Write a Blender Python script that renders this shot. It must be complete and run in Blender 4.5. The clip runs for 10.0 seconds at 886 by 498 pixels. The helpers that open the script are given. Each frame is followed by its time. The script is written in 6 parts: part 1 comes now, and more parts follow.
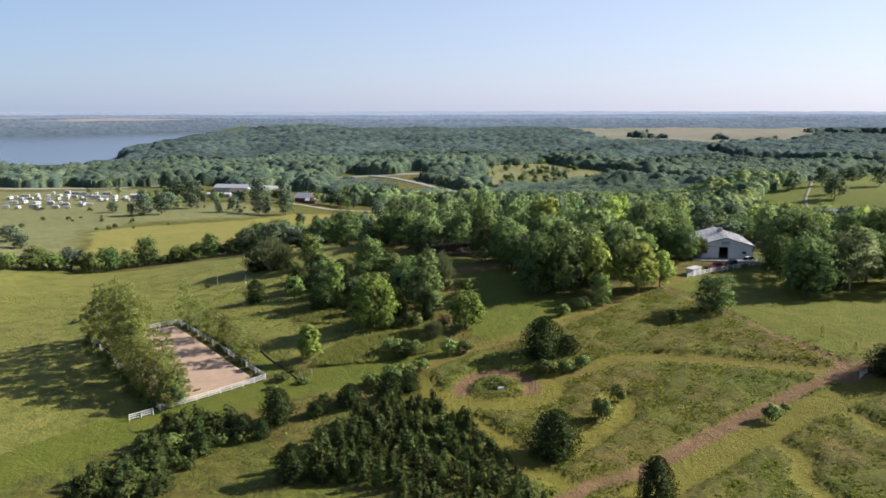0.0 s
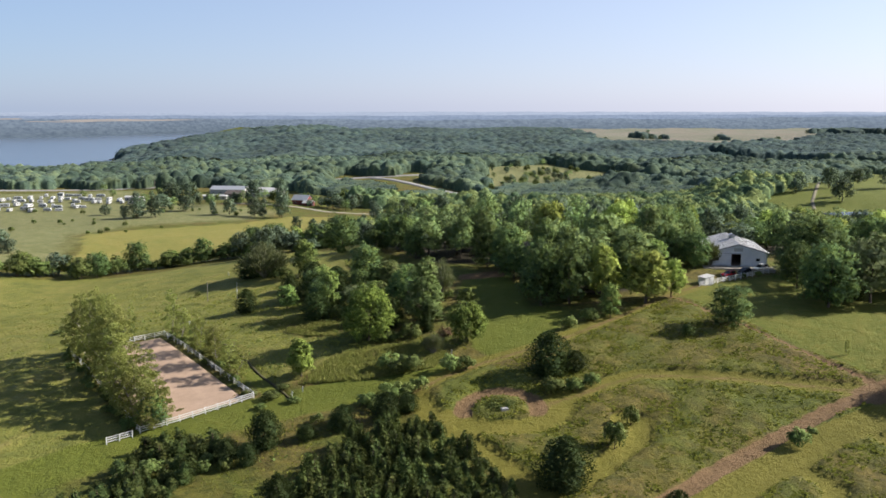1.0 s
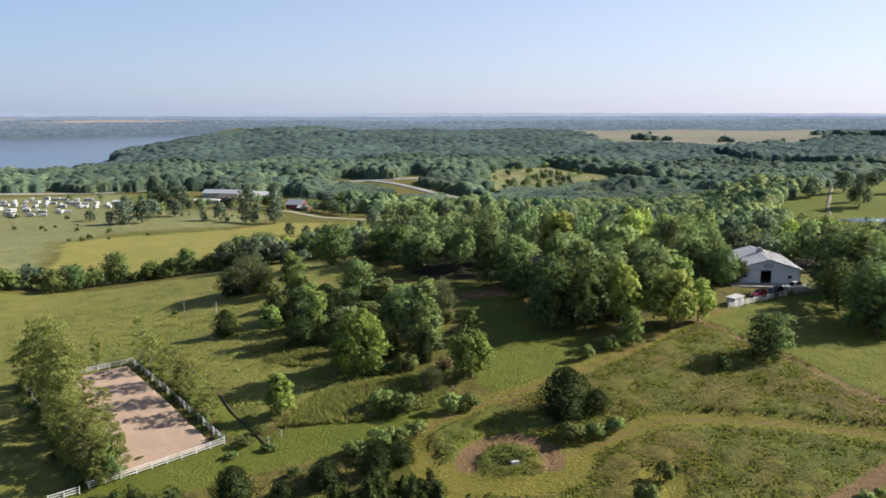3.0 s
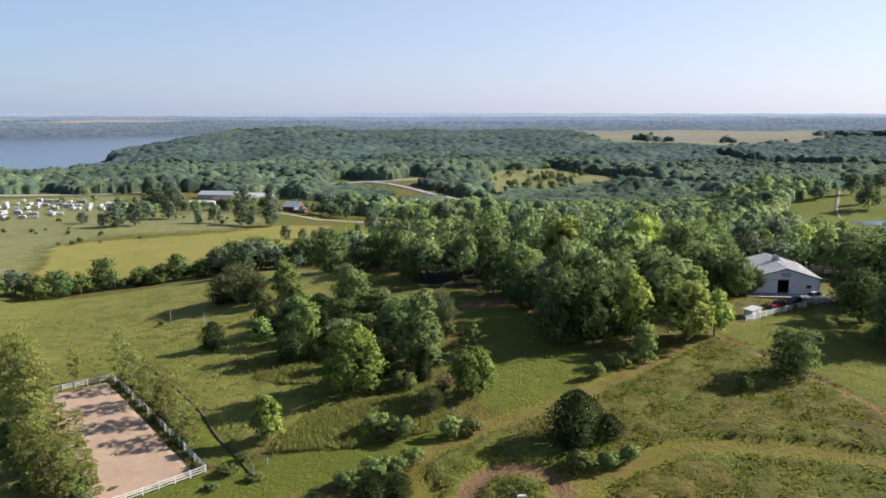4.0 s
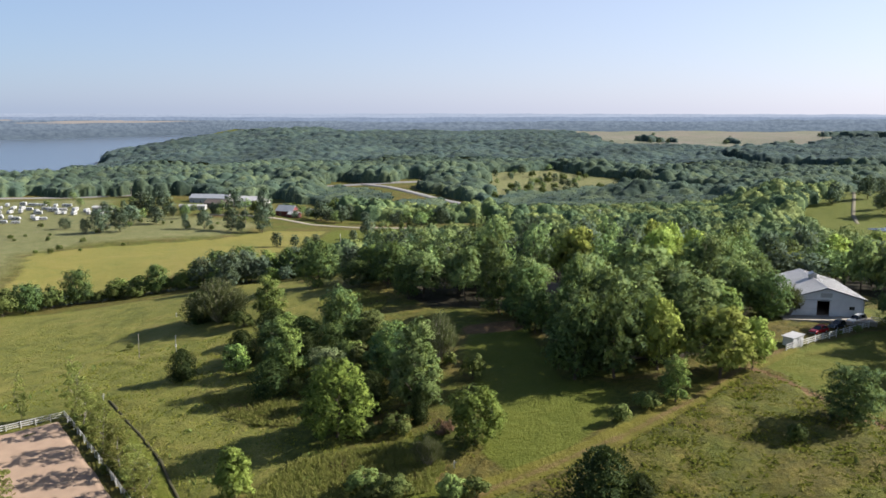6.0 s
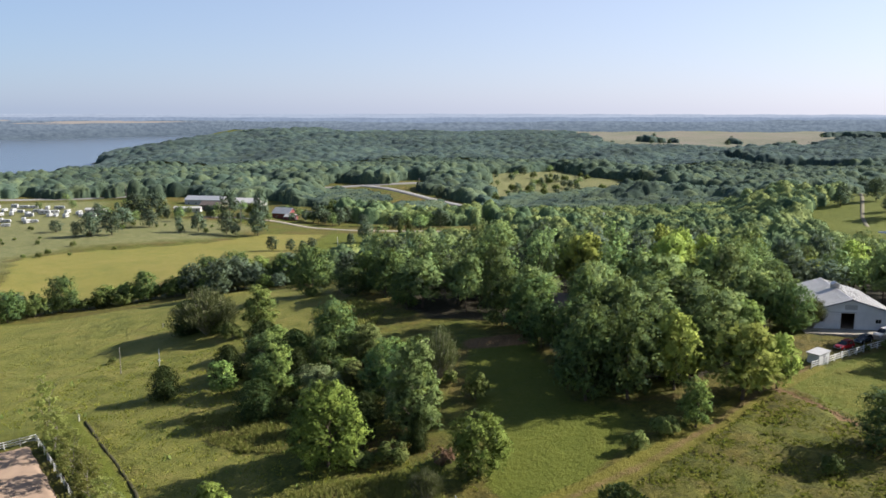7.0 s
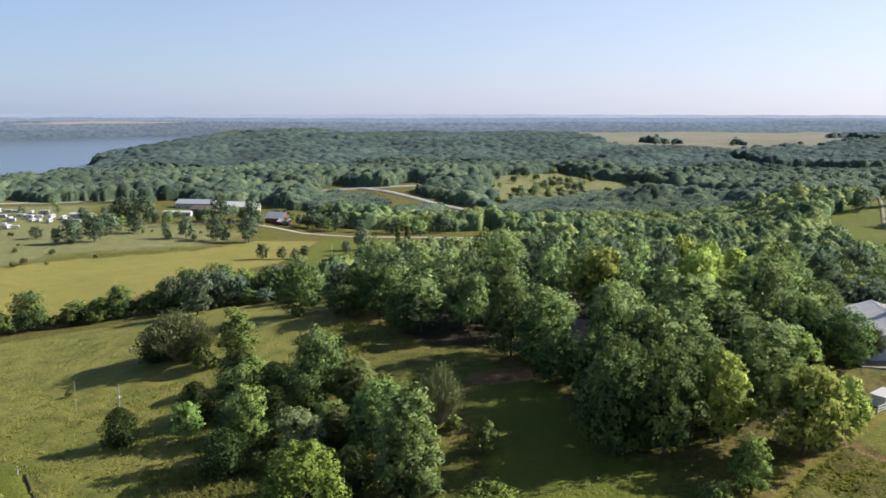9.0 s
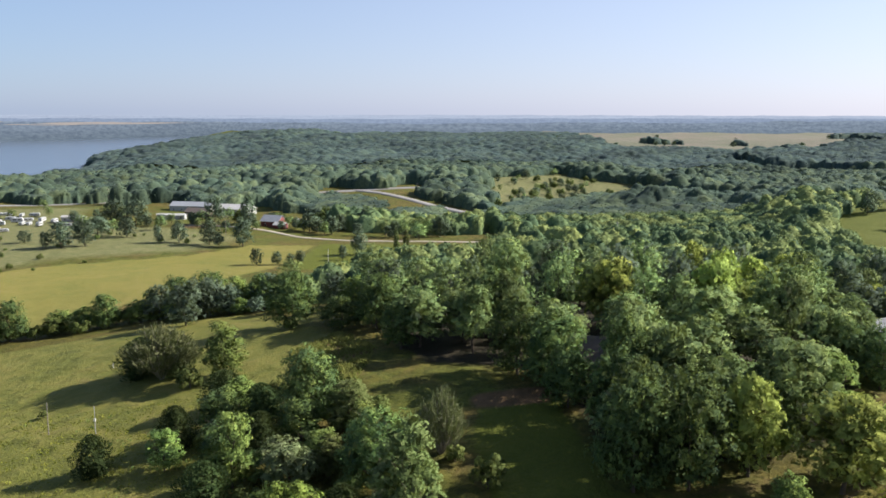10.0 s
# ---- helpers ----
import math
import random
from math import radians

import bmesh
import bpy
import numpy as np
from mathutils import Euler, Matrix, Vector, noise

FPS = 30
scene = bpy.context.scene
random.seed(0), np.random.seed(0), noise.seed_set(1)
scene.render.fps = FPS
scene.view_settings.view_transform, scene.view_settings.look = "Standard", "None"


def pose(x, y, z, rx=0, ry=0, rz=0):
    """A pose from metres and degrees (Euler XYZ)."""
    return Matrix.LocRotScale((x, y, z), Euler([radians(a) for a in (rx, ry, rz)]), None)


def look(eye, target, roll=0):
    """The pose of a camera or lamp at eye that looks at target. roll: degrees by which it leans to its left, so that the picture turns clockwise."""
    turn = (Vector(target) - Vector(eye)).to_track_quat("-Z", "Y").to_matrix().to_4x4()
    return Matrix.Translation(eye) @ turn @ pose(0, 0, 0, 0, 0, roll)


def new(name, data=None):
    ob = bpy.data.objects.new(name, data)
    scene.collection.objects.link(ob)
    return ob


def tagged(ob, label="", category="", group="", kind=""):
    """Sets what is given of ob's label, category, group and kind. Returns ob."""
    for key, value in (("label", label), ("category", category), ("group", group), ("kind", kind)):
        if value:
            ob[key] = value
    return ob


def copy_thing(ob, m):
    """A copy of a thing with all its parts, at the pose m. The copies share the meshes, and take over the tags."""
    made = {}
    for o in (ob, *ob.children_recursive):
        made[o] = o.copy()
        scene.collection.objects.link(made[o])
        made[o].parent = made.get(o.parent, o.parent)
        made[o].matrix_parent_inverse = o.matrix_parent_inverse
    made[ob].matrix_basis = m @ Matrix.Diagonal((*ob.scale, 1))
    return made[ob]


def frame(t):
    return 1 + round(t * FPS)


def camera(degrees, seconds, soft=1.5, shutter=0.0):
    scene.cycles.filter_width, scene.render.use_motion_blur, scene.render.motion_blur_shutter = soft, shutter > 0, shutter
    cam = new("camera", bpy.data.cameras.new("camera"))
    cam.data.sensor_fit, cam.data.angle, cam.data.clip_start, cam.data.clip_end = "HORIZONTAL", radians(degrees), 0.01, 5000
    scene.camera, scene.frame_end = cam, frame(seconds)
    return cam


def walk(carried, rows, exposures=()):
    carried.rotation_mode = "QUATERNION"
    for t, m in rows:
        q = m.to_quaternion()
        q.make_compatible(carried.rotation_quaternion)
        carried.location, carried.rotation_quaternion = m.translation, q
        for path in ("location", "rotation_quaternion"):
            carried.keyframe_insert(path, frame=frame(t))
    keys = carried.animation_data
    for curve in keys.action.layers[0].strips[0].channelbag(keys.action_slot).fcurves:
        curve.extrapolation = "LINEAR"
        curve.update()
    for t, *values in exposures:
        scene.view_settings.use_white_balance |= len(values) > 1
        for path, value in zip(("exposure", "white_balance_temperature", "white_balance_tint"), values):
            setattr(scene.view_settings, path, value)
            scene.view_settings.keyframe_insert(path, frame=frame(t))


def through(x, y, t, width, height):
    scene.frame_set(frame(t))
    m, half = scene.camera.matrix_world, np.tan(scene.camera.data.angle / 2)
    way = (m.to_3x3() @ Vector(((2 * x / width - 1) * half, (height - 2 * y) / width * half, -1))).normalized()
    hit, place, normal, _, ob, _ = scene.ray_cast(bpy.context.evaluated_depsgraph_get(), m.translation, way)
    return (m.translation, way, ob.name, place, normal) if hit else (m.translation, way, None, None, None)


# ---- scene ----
cam = camera(57.0, 10.0, soft=1.65)
METRES, EYE, TILT, LEAN, TURN = 114.0, 55.0, -9.86, 0.0, 0.0
ROWS = [
    (0.0, 0.0000, 0.0000, 0.0000, 0.000, 0.000, -0.000),
    (0.5, -0.0002, 0.0474, 0.0085, -0.007, 0.021, -0.010),
    (1.0, -0.0002, 0.0951, 0.0168, -0.014, 0.035, 0.010),
    (1.5, -0.0003, 0.1430, 0.0253, -0.014, 0.063, -0.000),
    (2.0, -0.0002, 0.1912, 0.0338, -0.014, 0.084, -0.020),
    (2.5, -0.0000, 0.2399, 0.0423, -0.014, 0.105, -0.020),
    (4.0, 0.0000, 0.3858, 0.0687, -0.021, 0.119, -0.070),
    (4.5, 0.0001, 0.4347, 0.0773, -0.021, 0.147, -0.080),
    (5.0, 0.0006, 0.4797, 0.0851, -0.021, 0.140, -0.080),
    (5.5, 0.0008, 0.5287, 0.0932, -0.028, 0.147, -0.090),
    (7.0, 0.0003, 0.6751, 0.1180, -0.049, 0.175, -0.090),
    (7.5, 0.0000, 0.7240, 0.1264, -0.049, 0.182, -0.110),
    (8.0, -0.0001, 0.7737, 0.1345, -0.042, 0.189, -0.100),
    (8.5, -0.0007, 0.8232, 0.1428, -0.042, 0.203, -0.100),
    (9.0, -0.0011, 0.8726, 0.1514, -0.035, 0.203, -0.100),
    (9.5, -0.0019, 0.9216, 0.1601, -0.112, 0.210, -0.080),
    (10.0, -0.0045, 0.9703, 0.1686, -0.119, 0.252, -0.090),
]
walk(cam, [(t, pose(0, 0, EYE, TILT, LEAN, TURN) @ pose(METRES * x, METRES * y, METRES * z, 90 + pitch, roll, yaw)) for t, x, y, z, yaw, pitch, roll in ROWS])

# ---- daylight: a clear morning, sun low on the right ----------------------
SUN_AZIMUTH, SUN_HEIGHT = 79.0, 32.0  # degrees from +y towards +x, and above the horizon
world = bpy.data.worlds.new("sky")
scene.world = world
world.use_nodes = True
wn, wl = world.node_tree.nodes, world.node_tree.links
sky = wn.new("ShaderNodeTexSky")
sky.sky_type = "NISHITA"
sky.sun_disc = False
sky.sun_elevation, sky.sun_rotation = math.radians(SUN_HEIGHT), math.radians(SUN_AZIMUTH)
sky.altitude, sky.air_density, sky.dust_density, sky.ozone_density = 300, 1.0, 0.8, 5.0
wn["Background"].inputs["Strength"].default_value = 0.0585
haze = wn.new("ShaderNodeMix")  # thin morning haze evens the clear sky out
haze.data_type = "RGBA"
height, low = wn.new("ShaderNodeSeparateXYZ"), wn.new("ShaderNodeMapRange")  # it lies low over the land
wl.new(wn.new("ShaderNodeTexCoord").outputs["Generated"], height.inputs[0])
low.inputs["From Min"].default_value, low.inputs["From Max"].default_value = 0.0, 0.55
low.inputs["To Min"].default_value, low.inputs["To Max"].default_value = 0.58, 0.14
wl.new(height.outputs["Z"], low.inputs["Value"])
wl.new(low.outputs[0], haze.inputs[0])
glare, veil = wn.new("ShaderNodeMapRange"), wn.new("ShaderNodeMix")  # and scatters more light on the sun's side
glare.inputs["From Min"].default_value, glare.inputs["From Max"].default_value = -0.5, 0.6
wl.new(height.outputs["X"], glare.inputs["Value"])
veil.data_type = "RGBA"
veil.inputs[6].default_value, veil.inputs[7].default_value = (3.3, 4.2, 6.4, 1), (7.6, 7.6, 9.6, 1)
wl.new(glare.outputs[0], veil.inputs[0])
wl.new(veil.outputs[2], haze.inputs[7])
wl.new(sky.outputs["Color"], haze.inputs[6])
wl.new(haze.outputs[2], wn["Background"].inputs["Color"])

sun_data = bpy.data.lights.new("sun", "SUN")
sun_data.energy, sun_data.angle, sun_data.color = 5.0, math.radians(0.55), (1.0, 0.945, 0.875)
sun = new("sun", sun_data)
a, e = math.radians(SUN_AZIMUTH), math.radians(SUN_HEIGHT)
sun.matrix_world = look((math.sin(a) * math.cos(e) * 900, math.cos(a) * math.cos(e) * 900, math.sin(e) * 900), (0, 0, 0))
scene.view_settings.exposure = 1.23

# ---- the lie of the land -------------------------------------------------
KNOT_Y = (0, 100, 150, 250, 350, 470, 600, 800, 1000, 1500, 2000, 5000)
KNOT_Z = (-4, -3, -2, 1, -5, -13, -15, -17, -18, -10, -14, -20)
SWELL_X = np.arange(-140.0, 141.0, 40.0)
SWELL_Y = np.arange(90.0, 351.0, 43.0)
SWELL = (-1.4, -2.4, -1.8, 0.6, 0.6, -0.2, -0.3, -1.0, -2.7, 0.7, -2.2, 0.3, -1.7, -3.7, 1.7, 0.9, -4.5, 3.7, -4.9, 2.2, 1.5, 3.5, 3.1, 3.6, -5.7, 3.0, -1.8, 3.2, -2.5, 4.0, -3.4, 2.8, -2.1, -3.8, -3.3, 2.8, -1.0, 4.8, 1.7, 2.4, -1.6, 1.9, 1.7, 3.4, 1.5, 0.7, 1.1, 1.5, -7.1, -0.1, -1.5, 0.7, 2.6, 1.8, 0.9, 0.8)
LAKE_Z = -28.0
POND_Z = -9.2
# wide hills: x, y, height, half-width across, half-width along
HILLS = ((-260, 1500, 12, 170, 260), (60, 1560, 9, 330, 260), (760, 1800, 9, 520, 420), (330, 600, 12, 120, 130),
         (120, 960, -6, 260, 110), (-45, 880, 8, 100, 90), (125, 960, 12, 120, 110), (-900, 3000, 10, 900, 420))


def smooth(a, b, v):
    u = np.clip((np.asarray(v, float) - a) / (b - a), 0, 1)
    return u * u * (3 - 2 * u)


def lake_mask(x, y):
    """1 inside the lake, 0 on land."""
    x, y = np.asarray(x, float), np.asarray(y, float)
    shore = np.interp(y, (900, 1107, 1329, 1660, 2100, 2700), (-430, -455, -490, -525, -590, -690)) + 14 * np.sin(y / 37) + 9 * np.sin(y / 17 + 1)
    near = 930 + 25 * np.sin(x / 90)
    far = np.interp(x, (-2200, -1150, -760), (2400, 2480, 2950)) + 30 * np.sin(x / 70)
    return smooth(0, 45, shore - x) * smooth(0, 40, y - near) * smooth(0, 60, far - y)


def ground_z(x, y):
    x, y = np.asarray(x, float), np.asarray(y, float)
    z = np.interp(y, KNOT_Y, KNOT_Z)
    k = 0
    for b in SWELL_Y:
        for a in SWELL_X:
            z = z + SWELL[k] * np.exp(-((x - a) ** 2 + (y - b) ** 2) / 2888)
            k += 1
    for a, b, h, sx, sy in HILLS:
        z = z + h * np.exp(-((x - a) / sx) ** 2 - ((y - b) / sy) ** 2)
    far = smooth(380, 700, y)
    z = z + far * (3.2 * np.sin(x / 91 + y / 140) * np.sin(y / 83 + 0.7) + 1.2 * np.sin(x / 29 - y / 47) + smooth(700, 950, y) * 4.5 * np.sin(x / 170 + 0.6) * np.sin(y / 66 + x / 210))
    # the shore falls away to the lake
    shore = np.interp(y, (900, 1107, 1329, 1660, 2100, 2700), (-430, -455, -490, -525, -590, -690))
    z = z - 10 * smooth(120, 0, x - shore) * smooth(850, 1000, y) * smooth(2900, 2300, y)
    m = lake_mask(x, y)
    z = z * (1 - m) + (LAKE_Z - 5) * m
    z = np.where(m <= 0, np.maximum(z, LAKE_Z + 0.8), z)
    basin = smooth(42, 24, np.hypot(x - 250, y - 508))  # level ground round the pond
    return z * (1 - basin) + POND_Z * basin

# ---- materials -------------------------------------------------------------
def nodes_of(name):
    m = bpy.data.materials.new(name)
    m.use_nodes = True
    return m, m.node_tree.nodes, m.node_tree.links, m.node_tree.nodes["Principled BSDF"]


def ramp(n, l, fac, stops):
    r = n.new("ShaderNodeValToRGB")
    els = r.color_ramp.elements
    while len(els) < len(stops):
        els.new(0.5)
    for el, (p, c) in zip(els, stops):
        el.position, el.color = p, (*c, 1)
    l.new(fac, r.inputs[0])
    return r.outputs[0]


def noisy(n, l, scale, detail=4.0, rough=0.55, vec=None, warp=0.0):
    t = n.new("ShaderNodeTexNoise")
    t.inputs["Scale"].default_value, t.inputs["Detail"].default_value = scale, detail
    t.inputs["Roughness"].default_value, t.inputs["Distortion"].default_value = rough, warp
    if vec is not None:
        l.new(vec, t.inputs["Vector"])
    return t.outputs["Fac"]


def mix(n, l, fac, a, b, kind="MIX"):
    m = n.new("ShaderNodeMix")
    m.data_type, m.blend_type = "RGBA", kind
    for sock, v in ((m.inputs[0], fac), (m.inputs[6], a), (m.inputs[7], b)):
        if isinstance(v, (int, float)):
            sock.default_value = v
        elif isinstance(v, tuple):
            sock.default_value = (*v, 1)
        else:
            l.new(v, sock)
    return m.outputs[2]


def calc(n, l, op, a, b=0.0, c=0.0):
    m = n.new("ShaderNodeMath")
    m.operation = op
    for sock, v in zip(m.inputs, (a, b, c)):
        if isinstance(v, (int, float)):
            sock.default_value = v
        else:
            l.new(v, sock)
    return m.outputs[0]


def bump(n, l, p, height, strength, distance):
    b = n.new("ShaderNodeBump")
    b.inputs["Strength"].default_value, b.inputs["Distance"].default_value = strength, distance
    l.new(height, b.inputs["Height"])
    l.new(b.outputs[0], p.inputs["Normal"])


def where(n):
    return n.new("ShaderNodeNewGeometry").outputs["Position"]


def foliage(name, deep, mid, pale, through=0.3, rough=0.7, haze_sheen=0.02, broad=0.22, lace=0.0, mixed=0.16):
    """Leaves: three greens mixed leaf by leaf and tree by tree, with light shining through."""
    m, n, l, p = nodes_of(name)
    isle = n.new("ShaderNodeNewGeometry").outputs["Random Per Island"]
    tree = n.new("ShaderNodeObjectInfo").outputs["Random"]
    patch = noisy(n, l, 0.35, 3, 0.6, where(n))
    f = calc(n, l, "ADD", calc(n, l, "MULTIPLY", isle, mixed), calc(n, l, "MULTIPLY", patch, 0.6))
    c = ramp(n, l, f, ((0.16, deep), (0.38, mid), (0.60, pale)))
    stand = noisy(n, l, 0.028, 3, 0.6, where(n))
    tone = ramp(n, l, stand, ((0.36, (1 - broad,) * 3), (0.64, (1 + broad,) * 3)))
    c = mix(n, l, 1.0, c, tone, "MULTIPLY")
    hue = n.new("ShaderNodeHueSaturation")
    l.new(calc(n, l, "ADD", calc(n, l, "MULTIPLY", tree, 0.034), 0.486), hue.inputs["Hue"])
    l.new(calc(n, l, "ADD", calc(n, l, "MULTIPLY", tree, 0.6), 0.70), hue.inputs["Value"])
    l.new(c, hue.inputs["Color"])
    l.new(hue.outputs[0], p.inputs["Base Color"])
    p.inputs["Roughness"].default_value = rough
    p.inputs["Specular IOR Level"].default_value = 0.04
    # bluish sheen paints a thin haze over the leaves
    p.inputs["Sheen Weight"].default_value, p.inputs["Sheen Roughness"].default_value = haze_sheen, 0.5
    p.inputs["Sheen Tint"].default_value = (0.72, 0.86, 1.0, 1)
    t = n.new("ShaderNodeBsdfTranslucent")
    l.new(mix(n, l, 0.5, hue.outputs[0], (0.19, 0.25, 0.05)), t.inputs["Color"])
    s = n.new("ShaderNodeMixShader")
    s.inputs[0].default_value = through
    l.new(p.outputs[0], s.inputs[1])
    l.new(t.outputs[0], s.inputs[2])
    out = s.outputs[0]
    if lace:  # a spray is many small leaves with air between them
        gap = n.new("ShaderNodeMath")
        gap.operation = "GREATER_THAN"
        gap.inputs[1].default_value = 0.47
        l.new(noisy(n, l, lace, 1, 0.6, where(n)), gap.inputs[0])
        air, cut = n.new("ShaderNodeBsdfTransparent"), n.new("ShaderNodeMixShader")
        l.new(gap.outputs[0], cut.inputs[0])
        l.new(air.outputs[0], cut.inputs[1])
        l.new(out, cut.inputs[2])
        out = cut.outputs[0]
    l.new(out, n["Material Output"].inputs["Surface"])
    return m


def woodland(name, tones, through=0.3, haze_sheen=0.1, broad=0.2):
    """Far close-standing crowns: each crown has a green of its own, with light and dark clumps."""
    m, n, l, p = nodes_of(name)
    a = n.new("ShaderNodeAttribute")
    a.attribute_name = "crown"
    c = ramp(n, l, a.outputs["Fac"], tuple((k / (len(tones) - 1), t) for k, t in enumerate(tones)))
    clump = noisy(n, l, 0.42, 3, 0.65, where(n))
    c = mix(n, l, 1.0, c, ramp(n, l, clump, ((0.32, (0.72, 0.75, 0.8)), (0.5, (1.0, 1.0, 1.0)), (0.68, (1.25, 1.22, 1.12)))), "MULTIPLY")
    stand = noisy(n, l, 0.011, 3, 0.6, where(n))
    c = mix(n, l, 1.0, c, ramp(n, l, stand, ((0.36, (1 - broad,) * 3), (0.64, (1 + broad,) * 3))), "MULTIPLY")
    l.new(c, p.inputs["Base Color"])
    p.inputs["Roughness"].default_value, p.inputs["Specular IOR Level"].default_value = 0.75, 0.04
    # the same painted haze, as a blue-tinted sheen on far crowns
    p.inputs["Sheen Weight"].default_value, p.inputs["Sheen Roughness"].default_value = haze_sheen, 0.5
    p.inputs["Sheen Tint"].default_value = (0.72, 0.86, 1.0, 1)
    t, s = n.new("ShaderNodeBsdfTranslucent"), n.new("ShaderNodeMixShader")
    l.new(c, t.inputs["Color"])
    s.inputs[0].default_value = through
    l.new(p.outputs[0], s.inputs[1])
    l.new(t.outputs[0], s.inputs[2])
    l.new(s.outputs[0], n["Material Output"].inputs["Surface"])
    bump(n, l, p, noisy(n, l, 0.9, 3, 0.7, where(n)), 0.55, 0.5)
    return m


def plain(name, colour, rough=0.6, metal=0.0, vary=0.25, scale=3.0, relief=0.0, spec=0.5):
    """A painted or raw surface with stains at a large and grain at a small scale."""
    m, n, l, p = nodes_of(name)
    v = where(n)
    big, fine = noisy(n, l, scale * 0.25, 4, 0.6, v), noisy(n, l, scale * 5, 5, 0.65, v)
    f = calc(n, l, "ADD", calc(n, l, "MULTIPLY", big, 0.65), calc(n, l, "MULTIPLY", fine, 0.35))
    dark = tuple(max(0.0, c * (1 - vary)) for c in colour)
    light = tuple(min(1.0, c * (1 + vary * 0.5)) for c in colour)
    l.new(ramp(n, l, f, ((0.3, dark), (0.7, light))), p.inputs["Base Color"])
    p.inputs["Roughness"].default_value, p.inputs["Metallic"].default_value = rough, metal
    p.inputs["Specular IOR Level"].default_value = spec
    if relief:
        bump(n, l, p, fine, 0.6, relief)
    return m


def ground_material():
    m, n, l, p = nodes_of("meadow_ground")
    v = where(n)
    a, b, hay = n.new("ShaderNodeAttribute"), n.new("ShaderNodeAttribute"), n.new("ShaderNodeAttribute")
    a.attribute_name, b.attribute_name, hay.attribute_name = "cover_a", "cover_b", "hay"
    sa, sb = n.new("ShaderNodeSeparateColor"), n.new("ShaderNodeSeparateColor")
    l.new(a.outputs["Color"], sa.inputs[0])
    l.new(b.outputs["Color"], sb.inputs[0])
    fine, mid = noisy(n, l, 1.3, 6, 0.7, v), noisy(n, l, 0.16, 5, 0.6, v, 0.6)
    big, huge = noisy(n, l, 0.035, 4, 0.55, v, 0.8), noisy(n, l, 0.006, 4, 0.6, v)
    tuft = noisy(n, l, 3.2, 3, 0.7, v)
    edge = calc(n, l, "ADD", calc(n, l, "MULTIPLY", calc(n, l, "SUBTRACT", fine, 0.5), 0.9),
                calc(n, l, "MULTIPLY", calc(n, l, "SUBTRACT", mid, 0.5), 0.5))

    def masked(value, sharp=5.0):
        x = calc(n, l, "ADD", calc(n, l, "SUBTRACT", value, 0.5), edge if sharp < 5 else calc(n, l, "MULTIPLY", edge, 0.35))
        c = n.new("ShaderNodeClamp")
        l.new(calc(n, l, "ADD", calc(n, l, "MULTIPLY", x, sharp), 0.5), c.inputs[0])
        return c.outputs[0]

    blend = calc(n, l, "ADD", calc(n, l, "MULTIPLY", mid, 0.5), calc(n, l, "MULTIPLY", fine, 0.5))
    rough_grass = ramp(n, l, blend, ((0.30, (0.048, 0.046, 0.009)), (0.46, (0.086, 0.076, 0.015)), (0.60, (0.121, 0.100, 0.025)), (0.78, (0.165, 0.120, 0.041))))
    straw = ramp(n, l, blend, ((0.30, (0.081, 0.060, 0.019)), (0.7, (0.170, 0.115, 0.045))))
    col = mix(n, l, ramp(n, l, big, ((0.47, (0, 0, 0)), (0.70, (0.75, 0.75, 0.75)))), rough_grass, straw)
    lush = ramp(n, l, blend, ((0.3, (0.055, 0.069, 0.011)), (0.7, (0.110, 0.124, 0.020))))
    clumps = noisy(n, l, 0.55, 4, 0.62, v, 0.8)
    col = mix(n, l, ramp(n, l, noisy(n, l, 0.05, 4, 0.6, v, 1.0), ((0.40, (0, 0, 0)), (0.60, (0.85, 0.85, 0.85)))), col, lush)
    col = mix(n, l, 1.0, col, ramp(n, l, clumps, ((0.34, (0.58, 0.62, 0.66)), (0.5, (0.9, 0.9, 0.88)), (0.66, (1.16, 1.12, 1.02)))), "MULTIPLY")
    mown = ramp(n, l, blend, ((0.3, (0.086, 0.084, 0.011)), (0.55, (0.126, 0.112, 0.019)), (0.75, (0.153, 0.124, 0.029))))
    dirt = ramp(n, l, blend, ((0.3, (0.086, 0.056, 0.025)), (0.5, (0.135, 0.084, 0.040)), (0.7, (0.178, 0.112, 0.061))))
    gold = ramp(n, l, blend, ((0.3, (0.072, 0.052, 0.017)), (0.5, (0.121, 0.082, 0.030)), (0.75, (0.168, 0.116, 0.053))))
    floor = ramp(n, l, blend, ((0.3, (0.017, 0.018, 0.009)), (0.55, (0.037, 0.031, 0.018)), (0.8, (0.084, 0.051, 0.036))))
    yellow = ramp(n, l, mix(n, l, 0.5, big, mid), ((0.3, (0.128, 0.135, 0.030)), (0.55, (0.180, 0.161, 0.040)), (0.75, (0.214, 0.174, 0.060))))
    pale = ramp(n, l, blend, ((0.3, (0.077, 0.090, 0.032)), (0.5, (0.136, 0.138, 0.055)), (0.75, (0.213, 0.191, 0.093))))
    tan = ramp(n, l, huge, ((0.35, (0.121, 0.126, 0.080)), (0.5, (0.146, 0.139, 0.099)), (0.65, (0.169, 0.143, 0.111))))
    lawn = ramp(n, l, blend, ((0.3, (0.064, 0.081, 0.009)), (0.55, (0.092, 0.104, 0.014)), (0.75, (0.119, 0.111, 0.022))))
    tawny = noisy(n, l, 0.09, 5, 0.65, v, 1.2)
